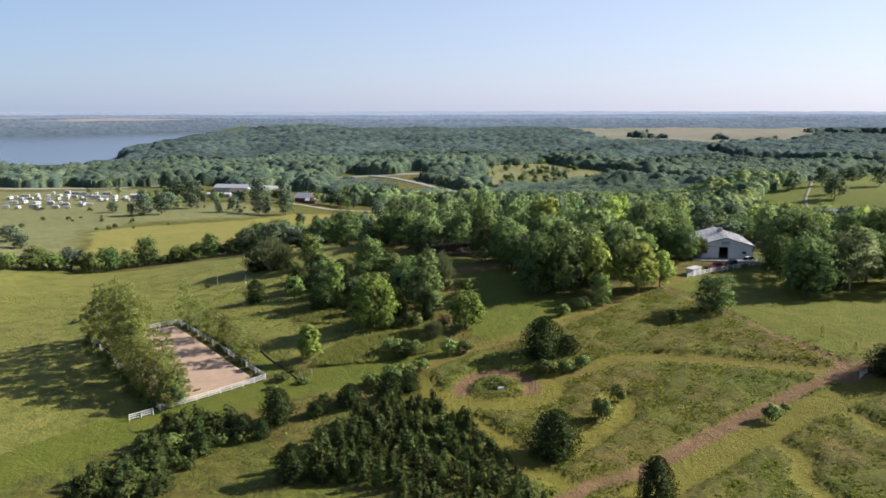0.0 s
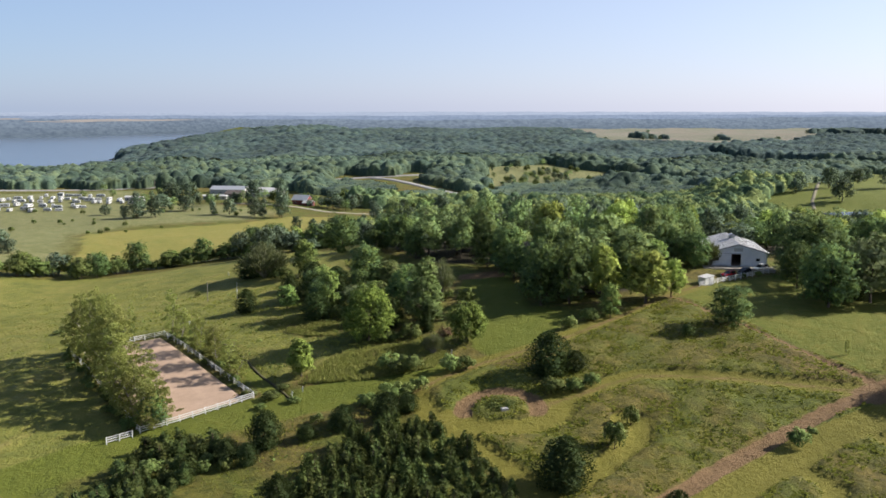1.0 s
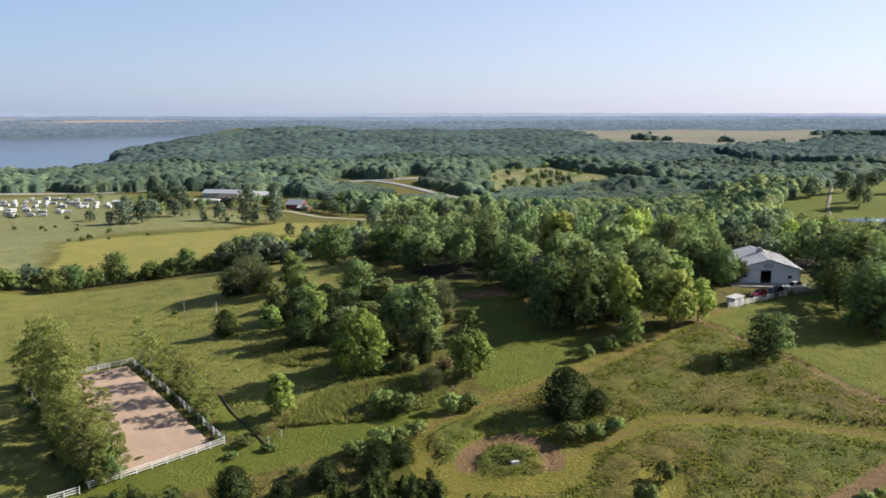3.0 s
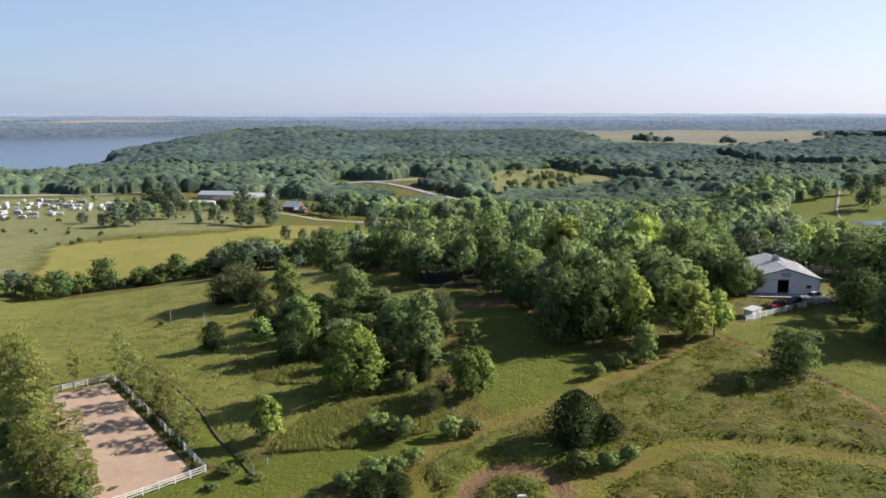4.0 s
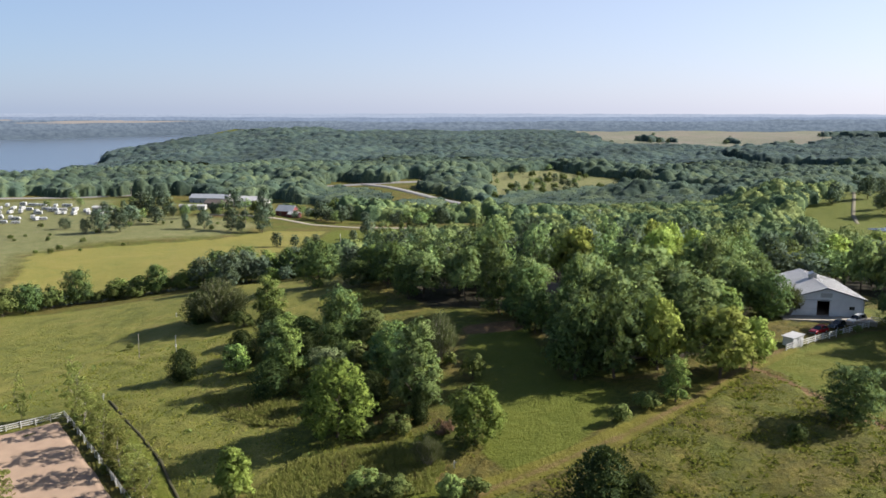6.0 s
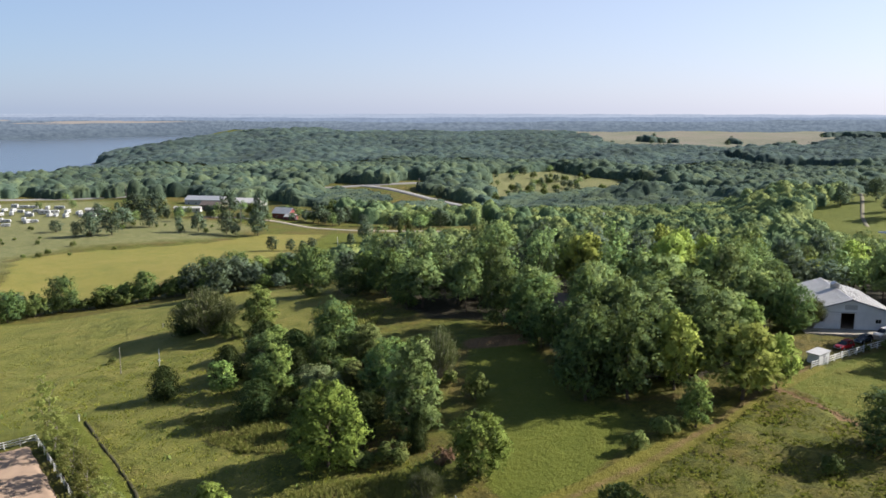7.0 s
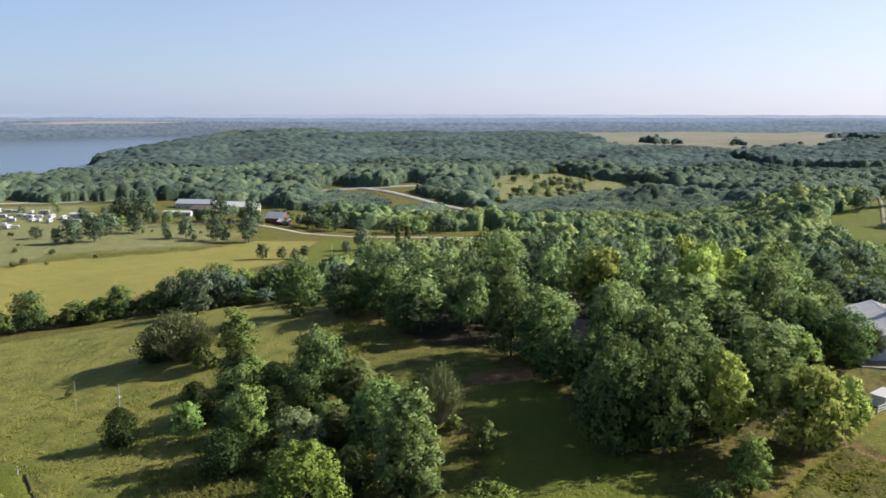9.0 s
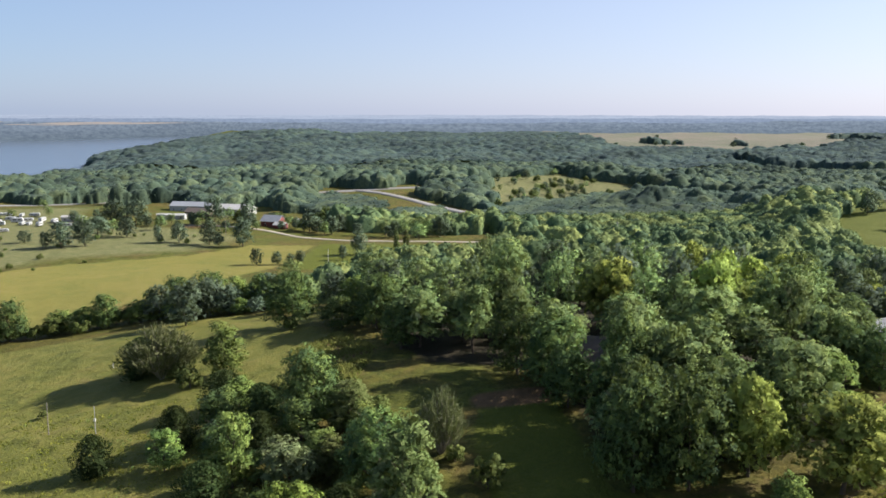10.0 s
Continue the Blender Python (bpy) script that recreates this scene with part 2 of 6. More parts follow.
    meadow = ramp(n, l, calc(n, l, "ADD", calc(n, l, "MULTIPLY", tawny, 0.55), calc(n, l, "MULTIPLY", blend, 0.45)),
                  ((0.34, (0.070, 0.082, 0.018)), (0.46, (0.115, 0.120, 0.025)), (0.56, (0.152, 0.143, 0.034)), (0.68, (0.188, 0.152, 0.052))))
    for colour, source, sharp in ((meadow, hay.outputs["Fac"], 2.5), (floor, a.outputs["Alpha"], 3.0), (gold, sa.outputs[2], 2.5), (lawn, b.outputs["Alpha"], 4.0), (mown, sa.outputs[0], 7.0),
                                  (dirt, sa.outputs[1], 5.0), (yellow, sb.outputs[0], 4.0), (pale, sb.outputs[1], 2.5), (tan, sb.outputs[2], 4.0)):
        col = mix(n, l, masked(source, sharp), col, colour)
    col = mix(n, l, 0.5, col, ramp(n, l, tuft, ((0.32, (0.55, 0.57, 0.58)), (0.5, (0.95, 0.95, 0.95)), (0.68, (1.2, 1.2, 1.2)))), "MULTIPLY")
    l.new(col, p.inputs["Base Color"])
    p.inputs["Roughness"].default_value, p.inputs["Specular IOR Level"].default_value = 0.9, 0.15
    bump(n, l, p, calc(n, l, "ADD", fine, calc(n, l, "MULTIPLY", mid, 1.6)), 0.8, 0.5)
    return m


def water_material():
    m, n, l, p = nodes_of("lake_water")
    p.inputs["Base Color"].default_value = (0.082, 0.108, 0.142, 1)
    p.inputs["Roughness"].default_value, p.inputs["IOR"].default_value = 0.24, 1.33
    v = where(n)
    bump(n, l, p, noisy(n, l, 0.25, 4, 0.6, v, 0.5), 0.08, 0.3)
    return m


def metal_sheet(name, colour, along):
    """Ribbed sheet metal; the ribs stand 0.3 m apart."""
    m, n, l, p = nodes_of(name)
    tc = n.new("ShaderNodeTexCoord")
    w = n.new("ShaderNodeTexWave")
    w.bands_direction, w.wave_profile = along, "SAW"
    w.inputs["Scale"].default_value, w.inputs["Distortion"].default_value = 1.05, 0.0
    l.new(tc.outputs["Object"], w.inputs["Vector"])
    stain = noisy(n, l, 0.5, 5, 0.6, tc.outputs["Object"], 0.4)
    grain = noisy(n, l, 6, 4, 0.6, tc.outputs["Object"])
    f = calc(n, l, "ADD", calc(n, l, "MULTIPLY", stain, 0.7), calc(n, l, "MULTIPLY", grain, 0.3))
    l.new(ramp(n, l, f, ((0.3, tuple(c * 0.8 for c in colour)), (0.65, colour))), p.inputs["Base Color"])
    p.inputs["Roughness"].default_value, p.inputs["Specular IOR Level"].default_value = 0.42, 0.5
    bump(n, l, p, w.outputs["Fac"], 0.5, 0.04)
    return m


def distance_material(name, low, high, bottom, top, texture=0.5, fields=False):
    """A far range of hills, with the morning haze painted into its colour and its own glow."""
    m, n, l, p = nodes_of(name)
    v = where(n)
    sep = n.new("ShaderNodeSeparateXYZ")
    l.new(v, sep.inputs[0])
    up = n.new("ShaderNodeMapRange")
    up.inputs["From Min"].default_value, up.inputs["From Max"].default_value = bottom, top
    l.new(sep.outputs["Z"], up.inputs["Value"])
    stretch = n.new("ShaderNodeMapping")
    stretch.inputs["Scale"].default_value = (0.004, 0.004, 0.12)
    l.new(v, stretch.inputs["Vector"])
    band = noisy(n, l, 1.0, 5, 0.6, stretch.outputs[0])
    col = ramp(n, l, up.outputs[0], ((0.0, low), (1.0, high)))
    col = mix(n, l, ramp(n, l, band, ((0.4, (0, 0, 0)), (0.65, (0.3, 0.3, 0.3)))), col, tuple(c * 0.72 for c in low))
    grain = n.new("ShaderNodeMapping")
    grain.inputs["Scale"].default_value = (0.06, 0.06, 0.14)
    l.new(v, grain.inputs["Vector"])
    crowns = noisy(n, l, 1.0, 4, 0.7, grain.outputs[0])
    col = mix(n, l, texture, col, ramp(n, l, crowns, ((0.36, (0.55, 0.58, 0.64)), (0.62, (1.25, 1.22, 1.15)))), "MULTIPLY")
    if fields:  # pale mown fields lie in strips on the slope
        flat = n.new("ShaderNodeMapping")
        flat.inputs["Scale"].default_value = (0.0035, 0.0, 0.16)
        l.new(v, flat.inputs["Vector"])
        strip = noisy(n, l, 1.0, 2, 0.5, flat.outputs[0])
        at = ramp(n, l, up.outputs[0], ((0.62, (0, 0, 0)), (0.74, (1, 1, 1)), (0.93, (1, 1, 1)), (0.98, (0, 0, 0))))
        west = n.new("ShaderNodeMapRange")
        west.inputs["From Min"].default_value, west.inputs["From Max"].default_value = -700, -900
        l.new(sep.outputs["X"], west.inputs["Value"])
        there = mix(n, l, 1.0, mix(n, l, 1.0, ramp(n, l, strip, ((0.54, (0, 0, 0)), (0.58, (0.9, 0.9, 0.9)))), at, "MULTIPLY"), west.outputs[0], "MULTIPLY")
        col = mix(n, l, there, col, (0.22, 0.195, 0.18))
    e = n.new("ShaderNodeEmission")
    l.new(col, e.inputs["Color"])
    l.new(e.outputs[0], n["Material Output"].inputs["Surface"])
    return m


GROUND = ground_material()
WATER = water_material()
OAK = foliage("oak_leaves", (0.029, 0.053, 0.037), (0.086, 0.130, 0.043), (0.206, 0.241, 0.058), 0.2, lace=5.0)
GREEN = foliage("ash_leaves", (0.064, 0.107, 0.039), (0.150, 0.211, 0.055), (0.300, 0.354, 0.085), 0.18, lace=5.0)
HACKBERRY = foliage("hackberry_leaves", (0.066, 0.114, 0.029), (0.162, 0.234, 0.050), (0.276, 0.354, 0.077), 0.2, lace=5.0)
MAPLE = foliage("maple_leaves", (0.044, 0.071, 0.019), (0.136, 0.186, 0.037), (0.282, 0.330, 0.066), 0.22, lace=5.0)
LIME = foliage("young_leaves", (0.099, 0.128, 0.032), (0.197, 0.225, 0.050), (0.305, 0.314, 0.077), 0.4, lace=5.0)
SILVER = foliage("silver_leaves", (0.055, 0.078, 0.025), (0.108, 0.133, 0.044), (0.185, 0.203, 0.077), 0.18, lace=5.0)
OLIVE = foliage("olive_leaves", (0.082, 0.104, 0.046), (0.161, 0.186, 0.080), (0.265, 0.277, 0.137), 0.18, lace=5.0)
GOLDEN = foliage("locust_leaves", (0.139, 0.199, 0.050), (0.315, 0.377, 0.082), (0.527, 0.572, 0.133), 0.2, lace=5.0)
# grey-blue of the far haze is put into these leaf greens
HAZED_PASTURE = foliage("pasture_tree_leaves", (0.046, 0.066, 0.053), (0.090, 0.123, 0.083), (0.149, 0.189, 0.106), 0.2, lace=3.0)
CEDAR = foliage("cedar_needles", (0.017, 0.027, 0.011), (0.031, 0.046, 0.015), (0.057, 0.069, 0.022), 0.10)
YOUNG_CEDAR = foliage("young_cedar_needles", (0.023, 0.034, 0.013), (0.048, 0.063, 0.019), (0.100, 0.106, 0.030), 0.2)
POPLAR = foliage("poplar_leaves", (0.156, 0.172, 0.050), (0.258, 0.265, 0.079), (0.396, 0.372, 0.129), 0.5, lace=6.0)
SHRUB = foliage("shrub_leaves", (0.045, 0.070, 0.021), (0.107, 0.135, 0.039), (0.190, 0.210, 0.064), 0.18, lace=4.0)
RUSSET = foliage("russet_leaves", (0.097, 0.052, 0.030), (0.173, 0.101, 0.066), (0.251, 0.169, 0.117))
TWIG = foliage("dry_twigs", (0.064, 0.073, 0.034), (0.107, 0.116, 0.054), (0.157, 0.162, 0.084), 0.2)
WOODS = woodland("woodland_leaves", ((0.050, 0.084, 0.051), (0.083, 0.129, 0.066), (0.146, 0.197, 0.081), (0.244, 0.279, 0.096)), 0.3, 0.0)
# distance haze is mixed into these two sets of blue-greens
HAZED_WOODS = woodland("far_woodland_leaves", ((0.056, 0.087, 0.065), (0.072, 0.108, 0.075), (0.097, 0.135, 0.083), (0.132, 0.167, 0.086)), 0.4, 0.07, 0.28)
HAZED_RIDGE_WOODS = woodland("ridge_woodland_leaves", ((0.051, 0.082, 0.079), (0.062, 0.095, 0.085), (0.078, 0.113, 0.091), (0.097, 0.133, 0.093)), 0.45, 0.10, 0.3)
LEAFY_WOODS = foliage("woodland_tree_leaves", (0.065, 0.109, 0.061), (0.158, 0.220, 0.081), (0.319, 0.373, 0.111), 0.22, 0.7, 0.02, 0.3, lace=4.4)
WEED = foliage("weeds", (0.089, 0.086, 0.015), (0.154, 0.147, 0.026), (0.234, 0.204, 0.043), 0.35, 0.7, 0.0, 0.15)
STRAW = foliage("tall_grass_blades", (0.128, 0.128, 0.038), (0.182, 0.171, 0.052), (0.245, 0.212, 0.082), 0.45, 0.7)
BARK = plain("bark", (0.094, 0.072, 0.051), 0.9, 0, 0.5, 8, 0.03, 0.2)
PALE_BARK = plain("pale_bark", (0.246, 0.221, 0.180), 0.85, 0, 0.4, 8, 0.02, 0.2)
WHITE_PAINT = plain("white_fence_paint", (0.558, 0.549, 0.525), 0.55, 0, 0.18, 2)
SAND = plain("arena_sand", (0.328, 0.234, 0.168), 0.95, 0, 0.22, 1.6, 0.03, 0.1)
ROOF_METAL = metal_sheet("white_roof_metal", (0.450, 0.435, 0.415), "Y")
WALL_METAL = metal_sheet("white_wall_metal", (0.640, 0.640, 0.631), "X")
GREY_METAL = plain("grey_metal", (0.344, 0.353, 0.361), 0.45, 0.3, 0.2, 2)
TRIM = plain("grey_trim", (0.246, 0.254, 0.262), 0.5, 0, 0.15, 3)
GRAVEL = plain("gravel", (0.344, 0.303, 0.246), 0.95, 0, 0.28, 2, 0.02, 0.1)
TRACK_DIRT = plain("track_dirt", (0.172, 0.156, 0.107), 0.95, 0, 0.3, 1, 0.02, 0.1)
DITCH_DARK = plain("damp_earth", (0.060, 0.056, 0.030), 0.95, 0, 0.4, 2, 0.02, 0.1)
ASPHALT = plain("pale_road", (0.209, 0.199, 0.187), 0.9, 0, 0.2, 1, 0.01, 0.2)
CONCRETE = plain("concrete", (0.369, 0.353, 0.328), 0.85, 0, 0.25, 3, 0.01, 0.2)
TIMBER = plain("weathered_timber", (0.164, 0.135, 0.102), 0.85, 0, 0.4, 6, 0.01, 0.2)
SHINGLE = plain("grey_brown_shingles", (0.127, 0.102, 0.090), 0.9, 0, 0.35, 3, 0.02, 0.2)
RED_WALL = plain("red_siding", (0.180, 0.045, 0.041), 0.7, 0, 0.25, 3)
SIDING = plain("pale_siding", (0.377, 0.369, 0.344), 0.7, 0, 0.18, 3)
CAMPER_SKIN = plain("white_camper_skin", (0.377, 0.377, 0.369), 0.35, 0, 0.15, 1)
RED_CAR = plain("red_car_paint", (0.295, 0.015, 0.018), 0.25, 0.1, 0.08, 1)
DARK_CAR = plain("dark_blue_car_paint", (0.023, 0.033, 0.045), 0.25, 0.2, 0.1, 1)
WHITE_CAR = plain("white_car_paint", (0.640, 0.640, 0.631), 0.25, 0, 0.05, 1)
GLASS = plain("car_window_glass", (0.015, 0.018, 0.021), 0.08, 0, 0.1, 1)
RUBBER = plain("rubber", (0.016, 0.016, 0.016), 0.9, 0, 0.2, 6)
CHROME = plain("wheel_metal", (0.451, 0.451, 0.459), 0.3, 0.9, 0.1, 4)
LAMP = plain("headlight_lens", (0.574, 0.574, 0.558), 0.12, 0, 0.05, 4)
STONE = plain("pale_stone", (0.410, 0.394, 0.361), 0.85, 0, 0.25, 5, 0.02)

# ---- small builders ----------------------------------------------------------
def mesh_of(name, verts, faces, material, normals=None):
    """A mesh from arrays of vertices and of quads (or triangles)."""
    verts, faces = np.asarray(verts, np.float32), np.asarray(faces, np.int32)
    k = faces.shape[1]
    me = bpy.data.meshes.new(name)
    me.vertices.add(len(verts))
    me.vertices.foreach_set("co", verts.ravel())
    me.loops.add(faces.size)
    me.loops.foreach_set("vertex_index", faces.ravel())
    me.polygons.add(len(faces))
    me.polygons.foreach_set("loop_start", np.arange(0, faces.size, k, dtype=np.int32))
    me.polygons.foreach_set("loop_total", np.full(len(faces), k, np.int32))
    me.update(calc_edges=True)
    me.validate()
    me.materials.append(material)
    if normals is not None:  # leaves shade as the clump that they belong to
        me.polygons.foreach_set("use_smooth", np.ones(len(me.polygons), bool))
        me.normals_split_custom_set_from_vertices(normals.tolist())
    return me


def part(name, bm, material, parent=None, label=""):
    """Links a bmesh as one mesh object under a thing or a part."""
    me = bpy.data.meshes.new(name)
    bm.to_mesh(me)
    bm.free()
    me.materials.append(material)
    ob = new(name, me)
    ob.parent = parent
    if label:
        tagged(ob, label)
    return ob


def shared(name, me, parent, m=None, label=""):
    ob = new(name, me)
    ob.parent = parent
    if m is not None:
        ob.matrix_basis = m
    if label:
        tagged(ob, label)
    return ob


def thing(name, label, category, m, group="", kind=""):
    ob = new(name)
    ob.empty_display_size = 0.3
    ob.matrix_basis = m
    return tagged(ob, label, category, group, kind)


def box(bm, x0, y0, z0, x1, y1, z1, bevel=0.0):
    made = bmesh.ops.create_cube(bm, size=1.0)["verts"]
    bmesh.ops.transform(bm, matrix=Matrix.Translation(((x0 + x1) / 2, (y0 + y1) / 2, (z0 + z1) / 2)) @ Matrix.Diagonal((x1 - x0, y1 - y0, z1 - z0, 1)), verts=made)
    if bevel:
        edges = list({e for v in made for e in v.link_edges})
        bmesh.ops.bevel(bm, geom=edges, offset=bevel, segments=2, affect="EDGES")
    return bm


def boxed(x0, y0, z0, x1, y1, z1, bevel=0.0):
    return box(bmesh.new(), x0, y0, z0, x1, y1, z1, bevel)


def prism(bm, outline, axis, lo, hi):
    """Extrudes an outline of (u, v) along an axis: 'x' gives (lo..hi, u, v), 'y' gives (u, lo..hi, v)."""
    def at(u, v, w):
        return (w, u, v) if axis == "x" else (u, w, v)
    a = [bm.verts.new(at(u, v, lo)) for u, v in outline]
    b = [bm.verts.new(at(u, v, hi)) for u, v in outline]
    k = len(outline)
    bm.faces.new(a)
    bm.faces.new(b[::-1])
    for i in range(k):
        bm.faces.new((a[i], b[i], b[(i + 1) % k], a[(i + 1) % k]))
    bmesh.ops.recalc_face_normals(bm, faces=bm.faces)
    return bm


def tube(bm, p, q, r0, r1, sides=6):
    p, q = Vector(p), Vector(q)
    turn = (q - p).to_track_quat("Z", "Y").to_matrix().to_4x4()
    bmesh.ops.create_cone(bm, cap_ends=True, segments=sides, radius1=r0, radius2=r1, depth=(q - p).length, matrix=Matrix.Translation((p + q) / 2) @ turn)
    return bm


def gz(x, y):
    return float(ground_z(x, y))


# ---- plan of the ground cover --------------------------------------------------
def along(points, x, y):
    """Distance from each (x, y) to a polyline."""
    d = np.full(np.shape(x), 1e9)
    for (ax, ay), (bx, by) in zip(points, points[1:]):
        u = np.clip(((x - ax) * (bx - ax) + (y - ay) * (by - ay)) / ((bx - ax) ** 2 + (by - ay) ** 2), 0, 1)
        d = np.minimum(d, np.hypot(x - ax - u * (bx - ax), y - ay - u * (by - ay)))
    return d


def inside(poly, x, y):
    x, y = np.asarray(x, float), np.asarray(y, float)
    odd = np.zeros(x.shape, bool)
    for (ax, ay), (bx, by) in zip(poly, poly[1:] + poly[:1]):
        cut = (ay > y) != (by > y)
        odd ^= cut & (x < (bx - ax) * (y - ay) / ((by - ay) or 1e-9) + ax)
    return odd


def fence_off(poly, x, y, soft):
    """Signed closeness: 1 well inside, 0 well outside, over a soft border."""
    d = along(poly + poly[:1], x, y)
    return np.clip(0.5 + np.where(inside(poly, x, y), d, -d) / (2 * soft), 0, 1)


def band(points, x, y, half, soft=0.5):
    return np.clip(0.5 + (half - along(points, x, y)) / (2 * soft), 0, 1)


PATH_CREST = [(-5.8, 165.1), (-0.5, 170.6), (8.4, 177.0), (17.8, 182.3), (29.2, 189.6), (42.1, 199.9), (55.3, 213.0), (68.3, 224.0)]
PATH_ACROSS = [(20.1, 157.8), (26.3, 161.0), (32.8, 164.7), (39.3, 167.4), (47.4, 166.4), (58.5, 163.7), (70.6, 159.0), (80.2, 155.1)]
TRACK = [(14.0, 112.0), (23.7, 120.6), (31.9, 124.7), (44.0, 134.6), (56.9, 143.1), (69.4, 150.6), (78.9, 154.6), (90.5, 158.0)]
PATH_YARD = [(58.0, 213.2), (65.0, 196.1), (69.4, 185.0), (75.4, 170.7), (80.4, 160.4), (83.5, 155.0)]
MOWN_EDGE = [(-5.8, 165.1), (-2.1, 154.7), (3.8, 145.9), (8.7, 138.1), (12.7, 132.0), (14.5, 126.2), (19.3, 120.4)]
MOWN_BEND = [(14.6, 127.1), (20.7, 130.1), (25.3, 135.0), (29.3, 139.9), (34.4, 144.9), (36.0, 149.7), (32.5, 151.4)]
MOWN_LOOP = [(1.8, 154.3), (7.2, 149.6), (14.7, 148.8), (20.5, 152.0), (22.8, 156.5)]
MOWN_VERGE = [(18.0, 108.0), (28.5, 114.8), (40.0, 125.0), (52.6, 134.5), (65.8, 142.6), (78.5, 147.8), (92.0, 151.0)]
STRIP = [(-110.0, 118.0), (-76.9, 132.8), (-69.3, 142.3), (-59.2, 151.0), (-45.0, 160.0), (-31.6, 164.5), (-17.6, 169.0), (-5.5, 173.5)]
DITCH = [(-67, 224), (-59, 212), (-52.8, 203.4), (-46.3, 193.7), (-42.8, 187), (-39.5, 181.3), (-35.1, 174.9), (-31.1, 168.5)]
TRAIL = [(-33.0, 168.0), (-44.0, 186.0), (-58.0, 206.0), (-72.0, 226.0)]
WEED_BANDS = ([(45, 131), (52, 135.2), (58, 133.2), (60.6, 128.5), (57.5, 122), (60, 113), (66, 104)], [(66, 141.5), (70, 145), (80, 146.5)], [(74.5, 140.5), (77, 134), (86, 130), (92, 134)])
GLADE = [(6.1, 186.1), (7.3, 199.8), (4.5, 230.6), (6.8, 252.0), (19.0, 246.0), (22.5, 214.0), (29.5, 207.2), (28.1, 196.1), (19.2, 184.9), (9.8, 180.1)]
YARD = [(66.6, 220.8), (91.3, 236.4), (140.0, 245.0), (160.0, 190.0), (92.5, 156.6), (82.1, 164.0), (74.8, 175.5), (70.8, 188.9), (65.7, 200.4), (61.0, 214.0)]
TALL = [(-30.5, 174.0), (-24.0, 188.0), (-9.0, 190.9), (0.8, 183.6), (-2.0, 176.0), (-15.8, 172.5)]
TALL_MID = [(-47.0, 219.0), (-37.0, 220.0), (-27.0, 212.0), (-25.5, 201.0), (-33.0, 203.0), (-38.0, 207.0)]
TALL_FAR = [(-30.0, 240.0), (-26.0, 262.0), (-34.0, 282.0), (-24.0, 296.0), (-14.0, 280.0), (-18.0, 250.0)]
YELLOW = [(-168, 384), (-190, 437), (-173, 466), (-122, 496), (-95, 534), (-66, 536), (-72, 462), (-88, 425), (-115, 374), (-150, 348), (-163, 350)]
LAWN_FAR = [(-64, 538), (-2, 536), (20, 536), (16, 470), (-30, 446), (-68, 458)]
OPEN_LEFT = [(-900, 250), (-150, 318), (-60, 352), (-34, 392), (-22, 442), (14, 462), (34, 520), (36, 585), (-45, 592), (-70, 640), (-120, 712), (-330, 740), (-900, 745)]
HAY = [(-400, 120), (-95, 118), (-62, 146), (-58, 154), (-92, 206), (-74, 222), (-52, 200), (-34, 174), (-24, 186), (-40, 232), (-34, 262), (-14, 282), (-28, 300), (-60, 344), (-150, 316), (-400, 300)]
PALE_LEFT = [(-900, 250), (-300, 305), (-178, 338), (-168, 356), (-174, 386), (-195, 439), (-180, 482), (-118, 512), (-108, 560), (-170, 590), (-230, 600), (-250, 690), (-900, 700)]
MEADOW = [(35, 866), (52, 915), (66, 938), (130, 948), (168, 890), (200, 846), (150, 826), (120, 800), (88, 760), (44, 726), (36, 780)]
RIGHT_LAWN = [(200, 500), (222, 572), (318, 716), (520, 950), (900, 950), (760, 420), (260, 420)]
BIG_FIELD = [(250, 1673), (298, 1372), (400, 1350), (590, 1364), (722, 1540), (745, 1364), (1620, 1364), (1900, 2900), (1066, 2900), (359, 2741), (292, 2450), (250, 2000)]
SAND_BANK = [(186, 830), (219, 802), (240, 780)]
FIELD_STRIP = [(372, 1158), (402, 1132), (458, 1090), (512, 1042), (620, 990)]
ROAD = [(-700, 690), (-389, 712), (-327, 742), (-250, 752), (-192, 765), (-140, 790), (-91, 803), (-60, 808), (-28, 815), (20, 824)]
ROAD_SPUR = [(-72, 806), (-50, 785), (-29, 755), (-10, 730), (3, 716), (16, 700)]
FARM_ROAD = [(-152, 597), (-128, 595), (-112, 590), (-101, 583), (-80, 564), (-50, 553), (-1, 547), (60, 541)]
ROAD_GAP = [(-120, 800), (-96, 816), (-30, 828), (-18, 812), (-16, 770), (14, 718), (20, 694), (4, 690), (-30, 716), (-60, 752), (-96, 786)]
POND_AT = (250.0, 508.0)
SWARD = [(-8, 112), (-4, 150), (-8, 166), (8, 182), (40, 203), (62, 214), (72, 186), (84, 160), (96, 160), (120, 130), (110, 100), (20, 100)]
ARENA = [(-57.1, 156.8), (-38.5, 169.4), (-71.9, 214.9), (-90.5, 202.3)]
BARN_AT, BARN_TURN = (86.3, 245.5), -8.4
NEAR_WOODS = [(-24, 320), (-4, 268), (20, 262), (24, 224), (44, 219), (61, 226), (72, 252), (76, 280), (104, 288), (118, 262), (150, 236), (240, 256), (250, 360), (-24, 360)]


